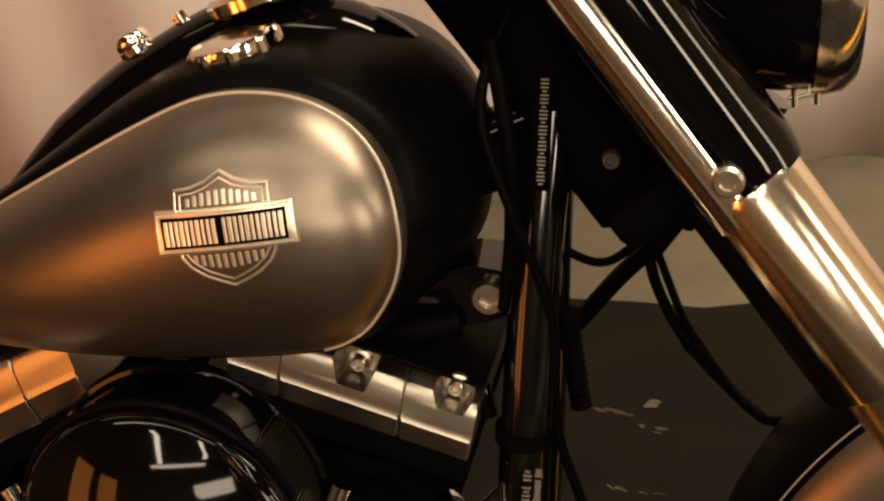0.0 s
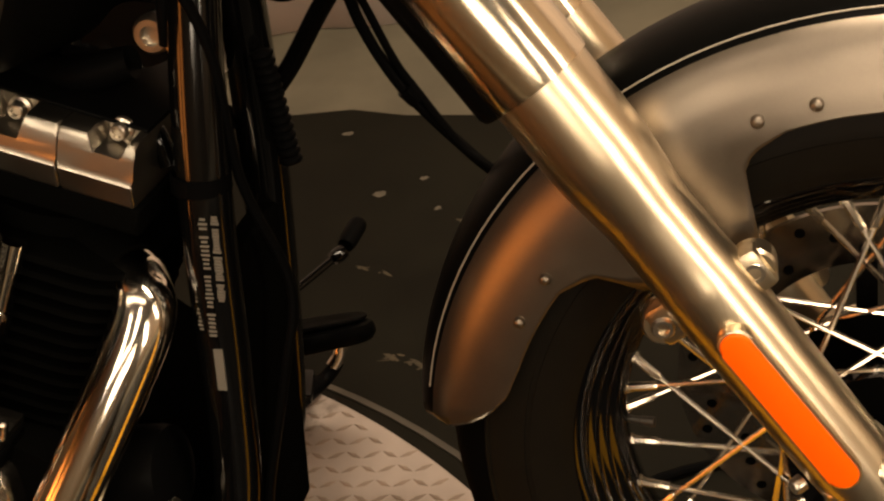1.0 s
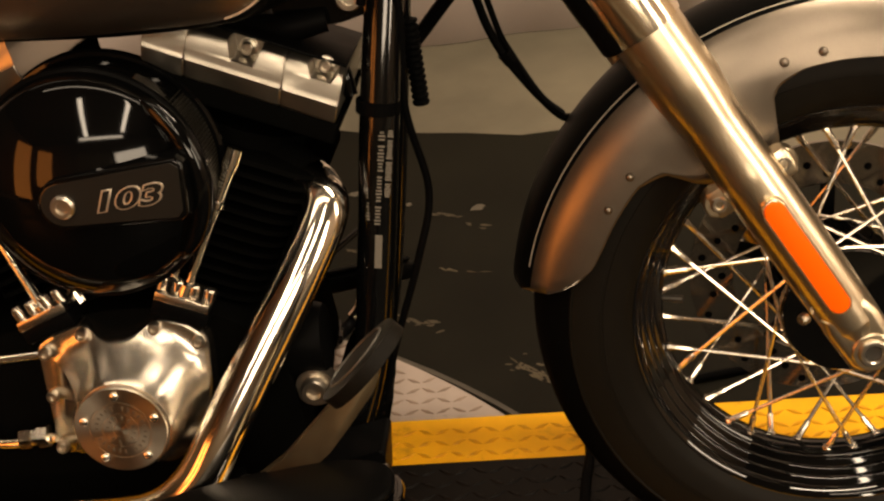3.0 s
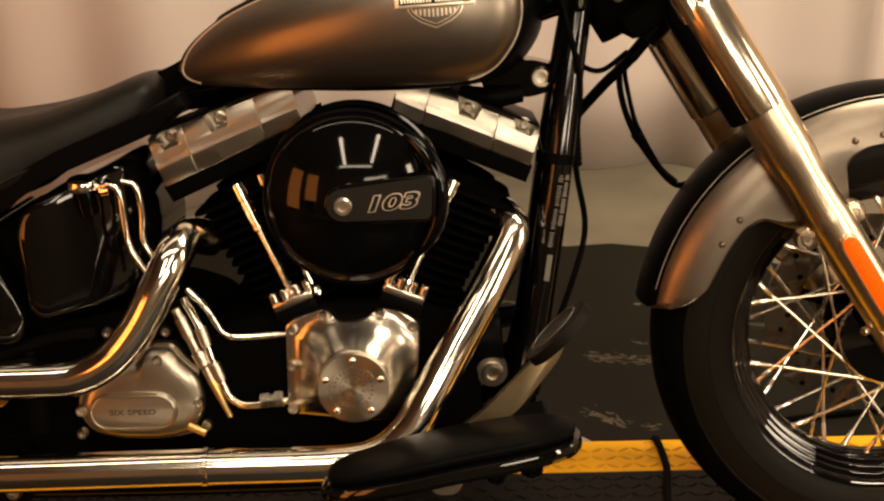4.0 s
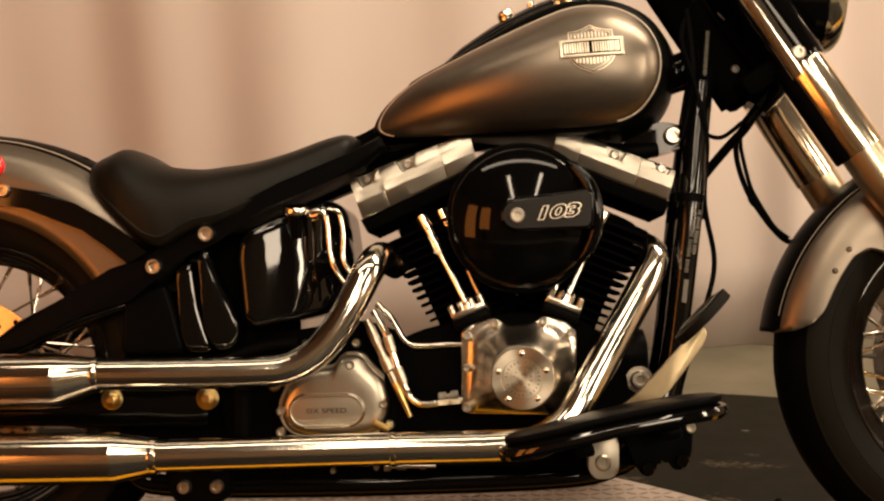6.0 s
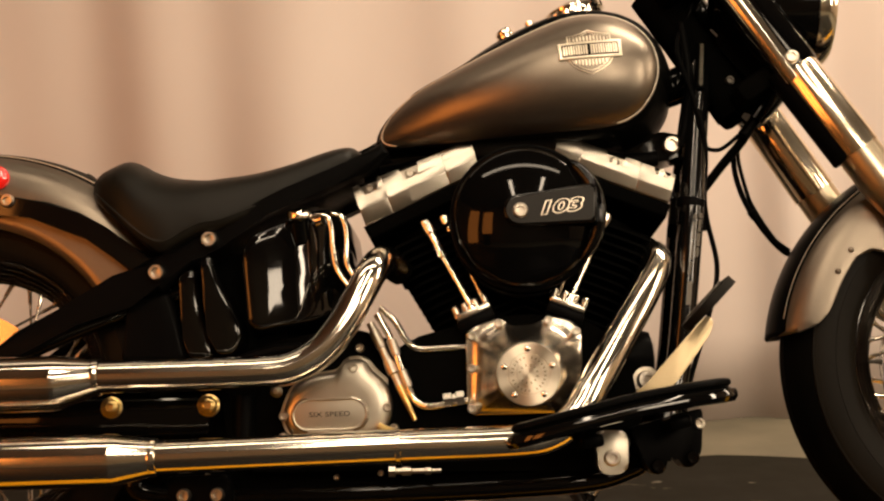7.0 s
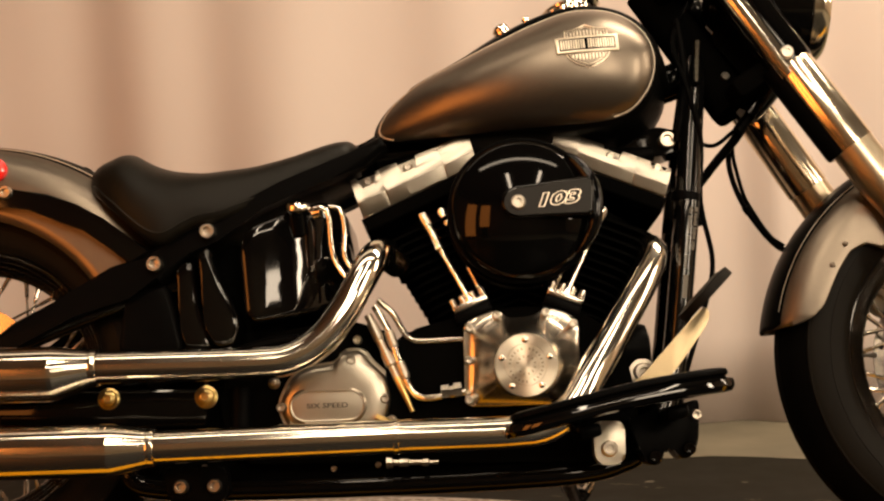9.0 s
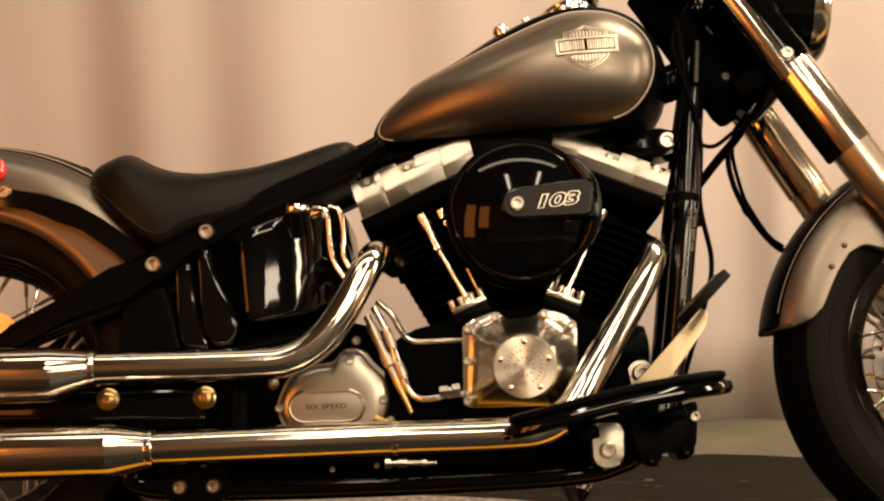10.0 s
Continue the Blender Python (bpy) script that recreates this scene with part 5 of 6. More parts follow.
for a, b in (((0.846, 0.400), (0.774, 0.546)), ((0.870, 0.400), (0.803, 0.556)), ((0.984, 0.410), (1.050, 0.545)), ((0.962, 0.405), (1.022, 0.552))):
    A, B = Vector((a[0], -0.128, a[1])), Vector((b[0], -0.098, b[1]))
    if a[0] in (0.870, 0.962):
        A.y, B.y = -0.100, -0.080
    ax = (B - A).normalized()
    ln = (B - A).length
    bm = nb()
    lathe(bm, [(0.0, 0.0), (0.0085, 0.0), (0.0085, 0.012), (0.0052, 0.016), (0.0052, ln * 0.36), (0.0062, ln * 0.365), (0.0062, ln * 0.38), (0.0052, ln * 0.385), (0.0052, ln * 0.60), (0.0088, ln * 0.62), (0.0088, ln * 0.65), (0.0072, ln * 0.66), (0.0072, ln * 0.86), (0.0086, ln * 0.87), (0.0086, ln), (0, ln)], A, ax, 20)
    part("pushrod_tube", bm, M_CHROME, engine, "chrome pushrod tube")

# air cleaner: round black cover, cut upright at the front, with a plate
ACX, ACZ = 0.925, 0.537
bm = nb()
dome = [(0.0, 0.085), (0.104, 0.085), (0.106, 0.092), (0.106, 0.152)] + [(0.1055, 0.157), (0.104, 0.1615)] + [(r, 0.198 - (0.176 - math.sqrt(0.176 ** 2 - r * r))) for r in (0.101, 0.095, 0.087, 0.077, 0.066, 0.053, 0.04, 0.026, 0.013, 0.0)]
lathe(bm, dome, (ACX, 0, ACZ), R_SIDE, 96)
ac = part("air_cleaner", bm, M_BLACK, bike, "gloss black round air cleaner cover", sharp=45)
bm = nb()
tube(bm, [(ACX + 0.107 * math.cos(radians(a)), -0.150, ACZ + 0.107 * math.sin(radians(a))) for a in range(0, 361, 6)], 0.0042, 8, 1)
part("cover_seam", bm, M_SATIN, ac)
bm = nb()  # open mesh of the filter round the front, and the back rim behind it
for k in range(44):
    a = radians(-46 + 2.0 * k)
    box(bm, (ACX + 0.1066 * math.cos(a), -0.1215, ACZ + 0.1066 * math.sin(a)), (0.0010, 0.046, 0.0011), (0, -math.degrees(a), 0), 0)
for h in range(14):
    tube(bm, [(ACX + 0.1067 * math.cos(radians(a)), -0.1000 - 0.0033 * h, ACZ + 0.1067 * math.sin(radians(a))) for a in range(-46, 42, 4)], 0.0005, 4, 1)
part("filter_mesh", bm, M_MESH, ac, "dark wire mesh round the filter")["kind"] = "stuff"
bm = nb()
tube(bm, [(ACX + 0.1085 * math.cos(radians(a)), -0.0935, ACZ + 0.1085 * math.sin(radians(a))) for a in range(0, 361, 6)], 0.0052, 10, 1)
part("back_rim", bm, M_BLACK, ac, "gloss black back rim of the air cleaner")
bm = nb()  # raised band round the front edge of the cover
arc_a = [50, 44, 36, 26, 14, 0, -14, -26, -36, -42]
tube(bm, [(ACX + (0.1035 + 0.004 * math.cos(radians(a * 1.6))) * math.cos(radians(a)), -0.1645 - 0.010 * math.cos(radians(a * 1.7)), ACZ + 0.1045 * math.sin(radians(a))) for a in arc_a], [0.003, 0.0075, 0.0095, 0.0105, 0.011, 0.011, 0.0105, 0.0095, 0.007, 0.003], 16, 5)
part("front_rim", bm, M_BLACK, ac, "raised black rim at the front of the cover")
bm = nb()
plate_poly = [(0.9165 + 0.0235 * math.cos(radians(a)), 0.5385 + 0.0235 * math.sin(radians(a))) for a in range(95, 276, 12)] + [(1.020, 0.516), (1.026, 0.522), (1.028, 0.568), (1.022, 0.5745)]
prism(bm, plate_poly, -0.160, -0.2055, 0.004, 3)
part("cover_plate", bm, M_BLACK, ac, "black cover plate with chrome edge")
bm = nb()
ins = [(0.9165 + 0.0195 * math.cos(radians(a)), 0.5385 + 0.0195 * math.sin(radians(a))) for a in range(95, 276, 12)] + [(1.017, 0.520), (1.022, 0.526), (1.024, 0.565), (1.018, 0.570)]
prism(bm, ins, -0.190, -0.2063, 0.0005, 1)
part("plate_face", bm, M_INLAY, ac)
bm = nb()
bolt(bm, (0.917, -0.2063, 0.5375), 0.0105, 0.006)
part("cover_screw", bm, M_STEEL, ac)
SLANT = Matrix.Diagonal((1.72, 1, 1, 1)) @ Matrix(((1, 0.28, 0, 0), (0, 1, 0, 0), (0, 0, 1, 0), (0, 0, 0, 1)))
words("engine_size_number", "103", 0.0250, pose(0.9755, -0.2065, 0.5405, 90, -4.6, 0) @ SLANT, 0.0008, M_BADGE, ac, 0.0013)
words("engine_size_fill", "103", 0.0250, pose(0.9755, -0.2077, 0.5405, 90, -4.6, 0) @ SLANT, 0.0003, M_INLAY, ac, 0.0004)
bm = nb()
lathe(bm, [(0, 0), (0.045, 0), (0.045, 0.05), (0, 0.05)], (0.93, -0.045, 0.50), R_SIDE, 24)
part("intake", bm, M_WRINKLE, engine)

# -- exhaust --
bm = nb()
front_pipe = [(1.100, -0.052, 0.497), (1.116, -0.066, 0.489), (1.123, -0.086, 0.471), (1.099, -0.115, 0.425), (1.055, -0.150, 0.355), (1.013, -0.180, 0.288), (0.984, -0.193, 0.244), (0.945, -0.200, 0.217), (0.890, -0.203, 0.210), (0.735, -0.205, 0.209), (0.55, -0.206, 0.207), (0.392, -0.206, 0.205)]
tube(bm, front_pipe, 0.0235, 28, 10)
ex = part("front_exhaust_pipe", bm, M_CHROME, bike, "chrome front exhaust pipe with heat shield")
bm = nb()  # black port stub where the pipe leaves the cylinder head
tube(bm, [(1.045, -0.030, 0.512), (1.080, -0.040, 0.508), (1.106, -0.056, 0.495)], 0.0255, 24, 5)
part("exhaust_port", bm, M_WRINKLE, ex)
bm = nb()
lathe(bm, [(0.0238, -0.004), (0.0252, -0.003), (0.0252, 0.003), (0.0238, 0.004)], (0.733, -0.205, 0.209), (1, 0, 0), 32)
part("pipe_clamp", bm, M_CHROME, ex)
bm = nb()
lathe(bm, [(0.0238, -0.003), (0.0265, -0.002), (0.0272, 0.002), (0.0272, 0.006), (0.0265, 0.008)], (0.392, -0.206, 0.205), (-1, 0, 0), 96)
tube(bm, [(0.385, -0.206, 0.205), (0.336, -0.206, 0.2035), (0.332, -0.206, 0.2033), (0.10, -0.206, 0.2040), (-0.29, -0.206, 0.2070), (-0.31, -0.206, 0.2070)], [0.0265, 0.0362, 0.0368, 0.0378, 0.0385, 0.030], 96, 1)
part("muffler", bm, M_CHROME, bike, "chrome lower muffler", sharp=6)
bm = nb()
rear_pipe = [(0.735, -0.085, 0.475), (0.712, -0.120, 0.485), (0.698, -0.155, 0.465), (0.680, -0.170, 0.430), (0.655, -0.178, 0.385), (0.622, -0.182, 0.347), (0.580, -0.184, 0.325), (0.530, -0.185, 0.321), (0.42, -0.185, 0.321), (0.303, -0.185, 0.322)]
tube(bm, rear_pipe, 0.0232, 28, 10)
part("rear_exhaust_pipe", bm, M_CHROME, bike, "chrome rear exhaust pipe")
bm = nb()
lathe(bm, [(0.0238, -0.003), (0.0262, -0.002), (0.0268, 0.002), (0.0268, 0.006), (0.0262, 0.008)], (0.303, -0.185, 0.322), (-1, 0, 0), 96)
tube(bm, [(0.296, -0.185, 0.3215), (0.246, -0.187, 0.3155), (0.242, -0.187, 0.3150), (0.10, -0.188, 0.3150), (-0.22, -0.188, 0.3155), (-0.24, -0.188, 0.3155)], [0.0262, 0.0393, 0.0400, 0.0408, 0.0415, 0.034], 96, 1)
part("muffler", bm, M_CHROME, bike, "chrome upper muffler", sharp=6)

# -- oil tank, gearbox and lines --
bm = nb()
OT = rounded([(0.497, 0.500), (0.510, 0.530), (0.565, 0.553), (0.625, 0.580), (0.655, 0.566), (0.668, 0.470), (0.645, 0.408), (0.600, 0.396), (0.522, 0.382), (0.507, 0.395)], 0.022)
oc = Vector((0.575, 0.475))


def oil_face(x):
    """Rounded front of the tank, turning away towards the engine."""
    return -0.142 + (x - 0.515) ** 2 / 0.26


rings = [[bm.verts.new((x, 0.10, z)) for x, z in OT]]
for f, dy in ((1.0, 0.034), (0.992, 0.019), (0.978, 0.009), (0.955, 0.0035), (0.92, 0.001), (0.86, 0.0), (0.74, 0.0), (0.60, 0.0), (0.45, 0.0), (0.30, 0.0), (0.15, 0.0)):
    row = []
    for x, z in OT:
        px, pz = oc.x + (x - oc.x) * f, oc.y + (z - oc.y) * f
        row.append(bm.verts.new((px, oil_face(px) + dy + 0.02 * (pz - 0.46) + 0.3 * (pz - 0.46) ** 2, pz)))
    rings.append(row)
for p, q in zip(rings, rings[1:]):
    for i in range(len(p)):
        bm.faces.new((p[i], p[(i + 1) % len(p)], q[(i + 1) % len(p)], q[i]))
bm.faces.new(rings[0]), bm.faces.new(rings[-1])
oil = part("oil_tank", bm, M_GLOSS, bike, "gloss black oil tank with chrome cap", sharp=50)
bm = nb()
tube(bm, [(0.590, -0.118, 0.52), (0.588, -0.13, 0.552)], 0.013, 18, 1)
part("filler_neck", bm, M_BLACK, oil)
bm = nb()
lathe(bm, [(0.013, -0.004), (0.019, 0.0), (0.0195, 0.006), (0.017, 0.011), (0, 0.014)], (0.588, -0.131, 0.554), (0, -0.25, 1), 28)
part("filler_cap", bm, M_CHROME, oil, "chrome oil filler cap")
for name, label, poly, y1 in (
    ("side_cover", "gloss black side cover", [(0.438, 0.496), (0.452, 0.504), (0.470, 0.455), (0.489, 0.420), (0.503, 0.385), (0.492, 0.352), (0.462, 0.350), (0.444, 0.415)], -0.138),
    ("inner_cover", "gloss black inner side cover", [(0.402, 0.478), (0.428, 0.487), (0.438, 0.415), (0.460, 0.347), (0.418, 0.347), (0.406, 0.410)], -0.127),
    ("mud_guard", "black inner guard", [(0.322, 0.440), (0.386, 0.456), (0.399, 0.416), (0.417, 0.347), (0.312, 0.347)], -0.112),
):
    bm = nb()
    ring = rounded(poly, 0.014)
    mx, mz = min(p[0] for p in ring) * 0.88 + max(p[0] for p in ring) * 0.12, sum(p[1] for p in ring) / len(ring)
    rings = [[bm.verts.new((x, 0.09, z)) for x, z in ring]]
    for f, dy in ((1.0, 0.034), (0.993, 0.014), (0.975, 0.0065), (0.94, 0.0032), (0.84, 0.0014), (0.62, 0.0005), (0.36, 0.0001), (0.14, 0.0)):
        rings.append([bm.verts.new((mx + (x - mx) * f, y1 + dy, mz + (z - mz) * (1 - (1 - f) * 0.5))) for x, z in ring])
    for a, b in zip(rings, rings[1:]):
        for i in range(len(a)):
            bm.faces.new((a[i], a[(i + 1) % len(a)], b[(i + 1) % len(a)], b[i]))
    bm.faces.new(rings[0]), bm.faces.new(rings[-1])
    part(name, bm, M_SATIN if name == "mud_guard" else M_GLOSS, bike, label, sharp=60)
bm = nb()
prism(bm, rounded([(0.48, 0.18), (0.74, 0.175), (0.74, 0.36), (0.66, 0.39), (0.52, 0.37), (0.46, 0.30)], 0.03), 0.12, -0.102, 0.01)
gear = part("gearbox", bm, M_WRINKLE, bike, "black gearbox with polished side cover")
bm = nb()
tc_poly = rounded([(0.574, 0.303), (0.556, 0.264), (0.568, 0.230), (0.605, 0.218), (0.665, 0.217), (0.707, 0.226), (0.723, 0.264), (0.714, 0.302), (0.693, 0.320), (0.680, 0.340), (0.650, 0.339), (0.640, 0.322), (0.600, 0.318)], 0.026, 6)
GC = Vector((0.632, 0.266))
rings = []
for shrink, y in ((0.0, -0.095), (0.0, -0.1215), (0.0012, -0.1255), (0.004, -0.1292), (0.008, -0.1318), (0.013, -0.1332), (0.022, -0.1338), (0.034, -0.1339), (0.046, -0.1339)):
    row = []
    for x, z in tc_poly:
        d = Vector((x, z)) - GC
        q = GC + d * (1 - shrink / 0.055)
        row.append(bm.verts.new((q.x, y, q.y)))
    rings.append(row)
for a, b in zip(rings, rings[1:]):
    for i in range(len(a)):
        bm.faces.new((a[i], a[(i + 1) % len(a)], b[(i + 1) % len(a)], b[i]))
bm.faces.new(rings[0]), bm.faces.new(rings[-1])
side = part("gearbox_cover", bm, M_GEAR, gear, "polished gearbox side cover", sharp=30)
bm = nb()
st = [(0.597 + 0.0255 * math.cos(radians(a)), 0.259 + 0.0255 * math.sin(radians(a))) for a in range(90, 271, 15)] + [(0.661 + 0.0255 * math.cos(radians(a)), 0.259 + 0.0255 * math.sin(radians(a))) for a in range(-90, 91, 15)]
prism(bm, st, -0.12, -0.1402, 0.005, 5)
boss = part("cover_boss", bm, M_GEAR, gear)
bm = nb()  # raised lip round the boss
lip = [(0.597 + 0.0215 * math.cos(radians(a)), -0.1402, 0.259 + 0.0215 * math.sin(radians(a))) for a in range(90, 271, 15)] + [(0.661 + 0.0215 * math.cos(radians(a)), -0.1402, 0.259 + 0.0215 * math.sin(radians(a))) for a in range(-90, 91, 15)]
tube(bm, lip + lip[:1], 0.0016, 8, 1)
part("boss_lip", bm, M_GEAR, boss)
bm = nb()  # flange behind the cover
prism(bm, [(GC.x + (x - GC.x) * 1.07, GC.y + (z - GC.y) * 1.07) for x, z in tc_poly], -0.09, -0.116, 0.004, 3)
part("cover_flange", bm, M_GEAR, gear)
words("gear_lettering", "SIX SPEED", 0.0100, pose(0.629, -0.1402, 0.259, 90, 0, 0) @ Matrix.Diagonal((1.38, 1, 1, 1)), 0.0004, M_GREY, gear)
for x, z in ((0.664, 0.325), (0.559, 0.228), (0.596, 0.357), (0.722, 0.236), (0.560, 0.259), (0.713, 0.267), (0.672, 0.357)):
    bm = nb()
    bolt(bm, (x, -0.128 if z < 0.35 else -0.104, z), 0.0068, 0.007)
    part("cover_bolt", bm, M_STEEL, gear)
bm = nb()
tube(bm, [(0.700, -0.140, 0.240), (0.722, -0.142, 0.230)], 0.0055, 10, 1)
part("shift_rod", bm, M_BRASS, gear)
for pts, r, mat, nut in (
    ([(0.705, -0.115, 0.415), (0.727, -0.118, 0.393), (0.742, -0.118, 0.366), (0.756, -0.118, 0.353), (0.780, -0.118, 0.351), (0.832, -0.115, 0.353)], 0.0048, M_CHROME, False),
    ([(0.700, -0.12, 0.405), (0.720, -0.125, 0.367), (0.735, -0.128, 0.320), (0.750, -0.130, 0.282), (0.763, -0.134, 0.2685), (0.780, -0.138, 0.2655), (0.832, -0.142, 0.272)], 0.0056, M_CHROME, True),
):
    bm = nb()
    tube(bm, pts, r, 12, 6)
    line = part("oil_line", bm, mat, engine, "chrome oil line")
    if nut:
        bm = nb()
        e = Vector(pts[-1])
        lathe(bm, [(0.0, 0.0), (0.0108, 0.0), (0.0112, 0.012), (0.0085, 0.013), (0.0085, 0.018), (0.0118, 0.019), (0.0118, 0.030), (0, 0.030)], e + Vector((-0.036, 0, 0)), (1, 0, 0.1), 6)
        part("hose_nut", bm, M_CHROME, line)
        for i in (1, 2):
            p, q = Vector(pts[i]), Vector(pts[i + 1])
            bm = nb()
            lathe(bm, [(0.0056, 0), (0.0078, 0.001), (0.0078, 0.022), (0.0066, 0.0225), (0.0066, 0.026), (0.0056, 0.027)], p, (q - p).normalized(), 14)
            part("hose_sleeve", bm, M_STEEL, line)
A, B = Vector((0.690, -0.124, 0.392)), Vector((0.753, -0.130, 0.247))
bm = nb()  # straight brake line with its fitting and a brass end
lathe(bm, [(0.0, 0.0), (0.0062, 0.0), (0.0062, 0.012), (0.0080, 0.013), (0.0080, 0.040), (0.0066, 0.042), (0.0066, 0.062), (0.0085, 0.063), (0.0085, 0.082), (0.0058, 0.085), (0.0058, 0.104), (0, 0.104)], A, (B - A).normalized(), 14)
rod = part("fluid_line", bm, M_STEEL, engine, "steel fluid line with fittings and a brass end")
bm = nb()
lathe(bm, [(0.0052, 0.100), (0.0062, 0.104), (0.0050, 0.130), (0.0036, 0.150), (0.0036, (B - A).length), (0, (B - A).length)], A, (B - A).normalized(), 12)
part("brass_end", bm, M_BRASS, rod)
for pts in (
    [(0.605, -0.132, 0.553), (0.622, -0.134, 0.556), (0.634, -0.134, 0.545), (0.638, -0.135, 0.500), (0.645, -0.136, 0.470), (0.668, -0.138, 0.435)],
    [(0.635, -0.125, 0.560), (0.652, -0.125, 0.552), (0.658, -0.125, 0.520), (0.658, -0.126, 0.480), (0.680, -0.128, 0.445), (0.690, -0.13, 0.42)],
):
    bm = nb()
    tube(bm, pts, 0.0041, 12, 6)
    part("vent_line", bm, M_CHROME, oil, "bent chrome vent line")
bm = nb()
lathe(bm, [(0.0, 0), (0.0085, 0), (0.0085, 0.012), (0, 0.012)], (0.612, -0.128, 0.548), (1, -0.3, 0.2), 14)
part("vent_fitting", bm, M_CHROME, oil)
bm = nb()
tube(bm, [(0.36, -0.11, 0.30), (0.52, -0.112, 0.352), (0.585, -0.115, 0.36)], 0.009, 10, 4)
part("brake_hose", bm, M_HOSE, bike)
bm = nb()
tube(bm, [(0.715, -0.082, 0.303), (0.84, -0.082, 0.303)], 0.034, 28, 1)
part("starter_cover", bm, M_SATIN, engine)
for x, z, r, mt in ((0.447, 0.279, 0.0135, M_BRASS), (0.302, 0.281, 0.013, M_BRASS), (0.548, 0.296, 0.007, M_STEEL)):
    bm = nb()
    lathe(bm, [(r * 1.25, 0.0), (r * 1.25, 0.003), (r * 1.05, 0.0045), (r, 0.0050), (r * 0.93, 0.0085), (r * 0.72, 0.0115), (r * 0.42, 0.0130), (r * 0.36, 0.0110), (0, 0.0110)], (x, -0.117, z), R_SIDE, 24)
    part("pivot_bolt", bm, mt, bike)
bm = nb()
tube(bm, [(0.497, -0.10, 0.292), (0.495, -0.10, 0.222)], 0.017, 18, 1)
part("brake_cylinder", bm, M_SATIN, bike, "black brake cylinder")

# black backing, added so the gaps between the covers stay dark
bm = nb()
prism(bm, rounded([(0.30, 0.20), (0.50, 0.17), (0.56, 0.20), (0.56, 0.52), (0.47, 0.51), (0.40, 0.46), (0.32, 0.42)], 0.03), 0.08, -0.082, 0.008)
part("dark_backing", bm, M_WRINKLE, bike, "black backing behind the side covers")

# -- lower bracket, footboard, pedal --
bm = nb()
prism(bm, rounded([(0.385, 0.178), (0.478, 0.178), (0.485, 0.14), (0.470, 0.125), (0.395, 0.125)], 0.012), -0.10, -0.128, 0.004)
low = part("exhaust_bracket", bm, M_SATIN, bike)
for x in (0.413, 0.462):
    bm = nb()
    bolt(bm, (x, -0.130, 0.149), 0.0100, 0.009)
    part("bolt", bm, M_STEEL, low)
for x, z in ((0.635, 0.168), (0.70, 0.172), (0.445, 0.176)):
    bm = nb()
    bolt(bm, (x, -0.118, z), 0.0042, 0.008)
    part("bolt", bm, M_STEEL, low)
bm = nb()
lathe(bm, [(0, 0), (0.0085, 0.0), (0.0085, 0.009), (0.0045, 0.010), (0.0045, 0.018), (0.0068, 0.019), (0.0068, 0.032), (0.0042, 0.033), (0.0042, 0.052), (0.0060, 0.053), (0.0060, 0.061), (0.0032, 0.062), (0.0032, 0.076), (0, 0.076)], (0.712, -0.12, 0.1745), (1, 0, -0.02), 8)
part("linkage", bm, M_STEEL, bike, "steel linkage with small nuts")
bm = nb()
prism(bm, rounded([(0.40, 0.158), (0.75, 0.160), (1.05, 0.172), (1.05, 0.148), (0.75, 0.134), (0.40, 0.134)], 0.01), 0.08, -0.105, 0.008)
part("engine_skid", bm, M_WRINKLE, bike)
# filler added below the engine to hide the floor and keep it black
bm = nb()
prism(bm, rounded([(0.36, 0.215), (1.06, 0.20), (1.075, 0.165), (1.05, 0.146), (0.38, 0.140)], 0.01), 0.085, -0.088, 0.004)
part("belly_filler", bm, M_WRINKLE, bike, "matt black filler under the engine")


def board_z(x):
    return float(np.interp(x, [0.875, 0.925, 0.99, 1.05, 1.11, 1.16, 1.20], [0.209, 0.2195, 0.234, 0.2475, 0.257, 0.2635, 0.267]))


def board(bm, shrink, dz0, dz1):
    """Footboard slab, rounded in plan, with rolled edges."""
    n, h = 56, dz1 - dz0
    rings = []
    for cut, f in ((0.012, 0.0), (0.004, 0.06), (0.0, 0.35), (0.0, 0.65), (0.002, 0.88), (0.007, 1.0)):
        ring = []
        for k in range(n):
            a = 2 * math.pi * k / n
            c, q = math.cos(a), math.sin(a)
            x = 1.038 + (0.156 - shrink - cut) * math.copysign(abs(c) ** 0.80, c)
            ring.append(bm.verts.new((x, -0.270 + (0.062 - shrink - cut) * math.copysign(abs(q) ** 0.72, q), board_z(x) + dz0 + h * f)))
        rings.append(ring)
    for lo, hi in zip(rings, rings[1:]):
        for i in range(n):
            bm.faces.new((lo[i], lo[(i + 1) % n], hi[(i + 1) % n], hi[i]))
    for ring in (rings[0], rings[-1]):
        for i in range(n // 2 - 1):
            bm.faces.new((ring[i], ring[i + 1], ring[n - 2 - i], ring[n - 1 - i]))
    return bm


def mirrored(bm, dx=0.0):
    """The far board: folded a little down and out."""
    for v in bm.verts:
        y = -v.co.y
        v.co.y = y + 0.005
        v.co.z -= (y - 0.23) * 0.38 + 0.004
        v.co.x += dx
    return bm


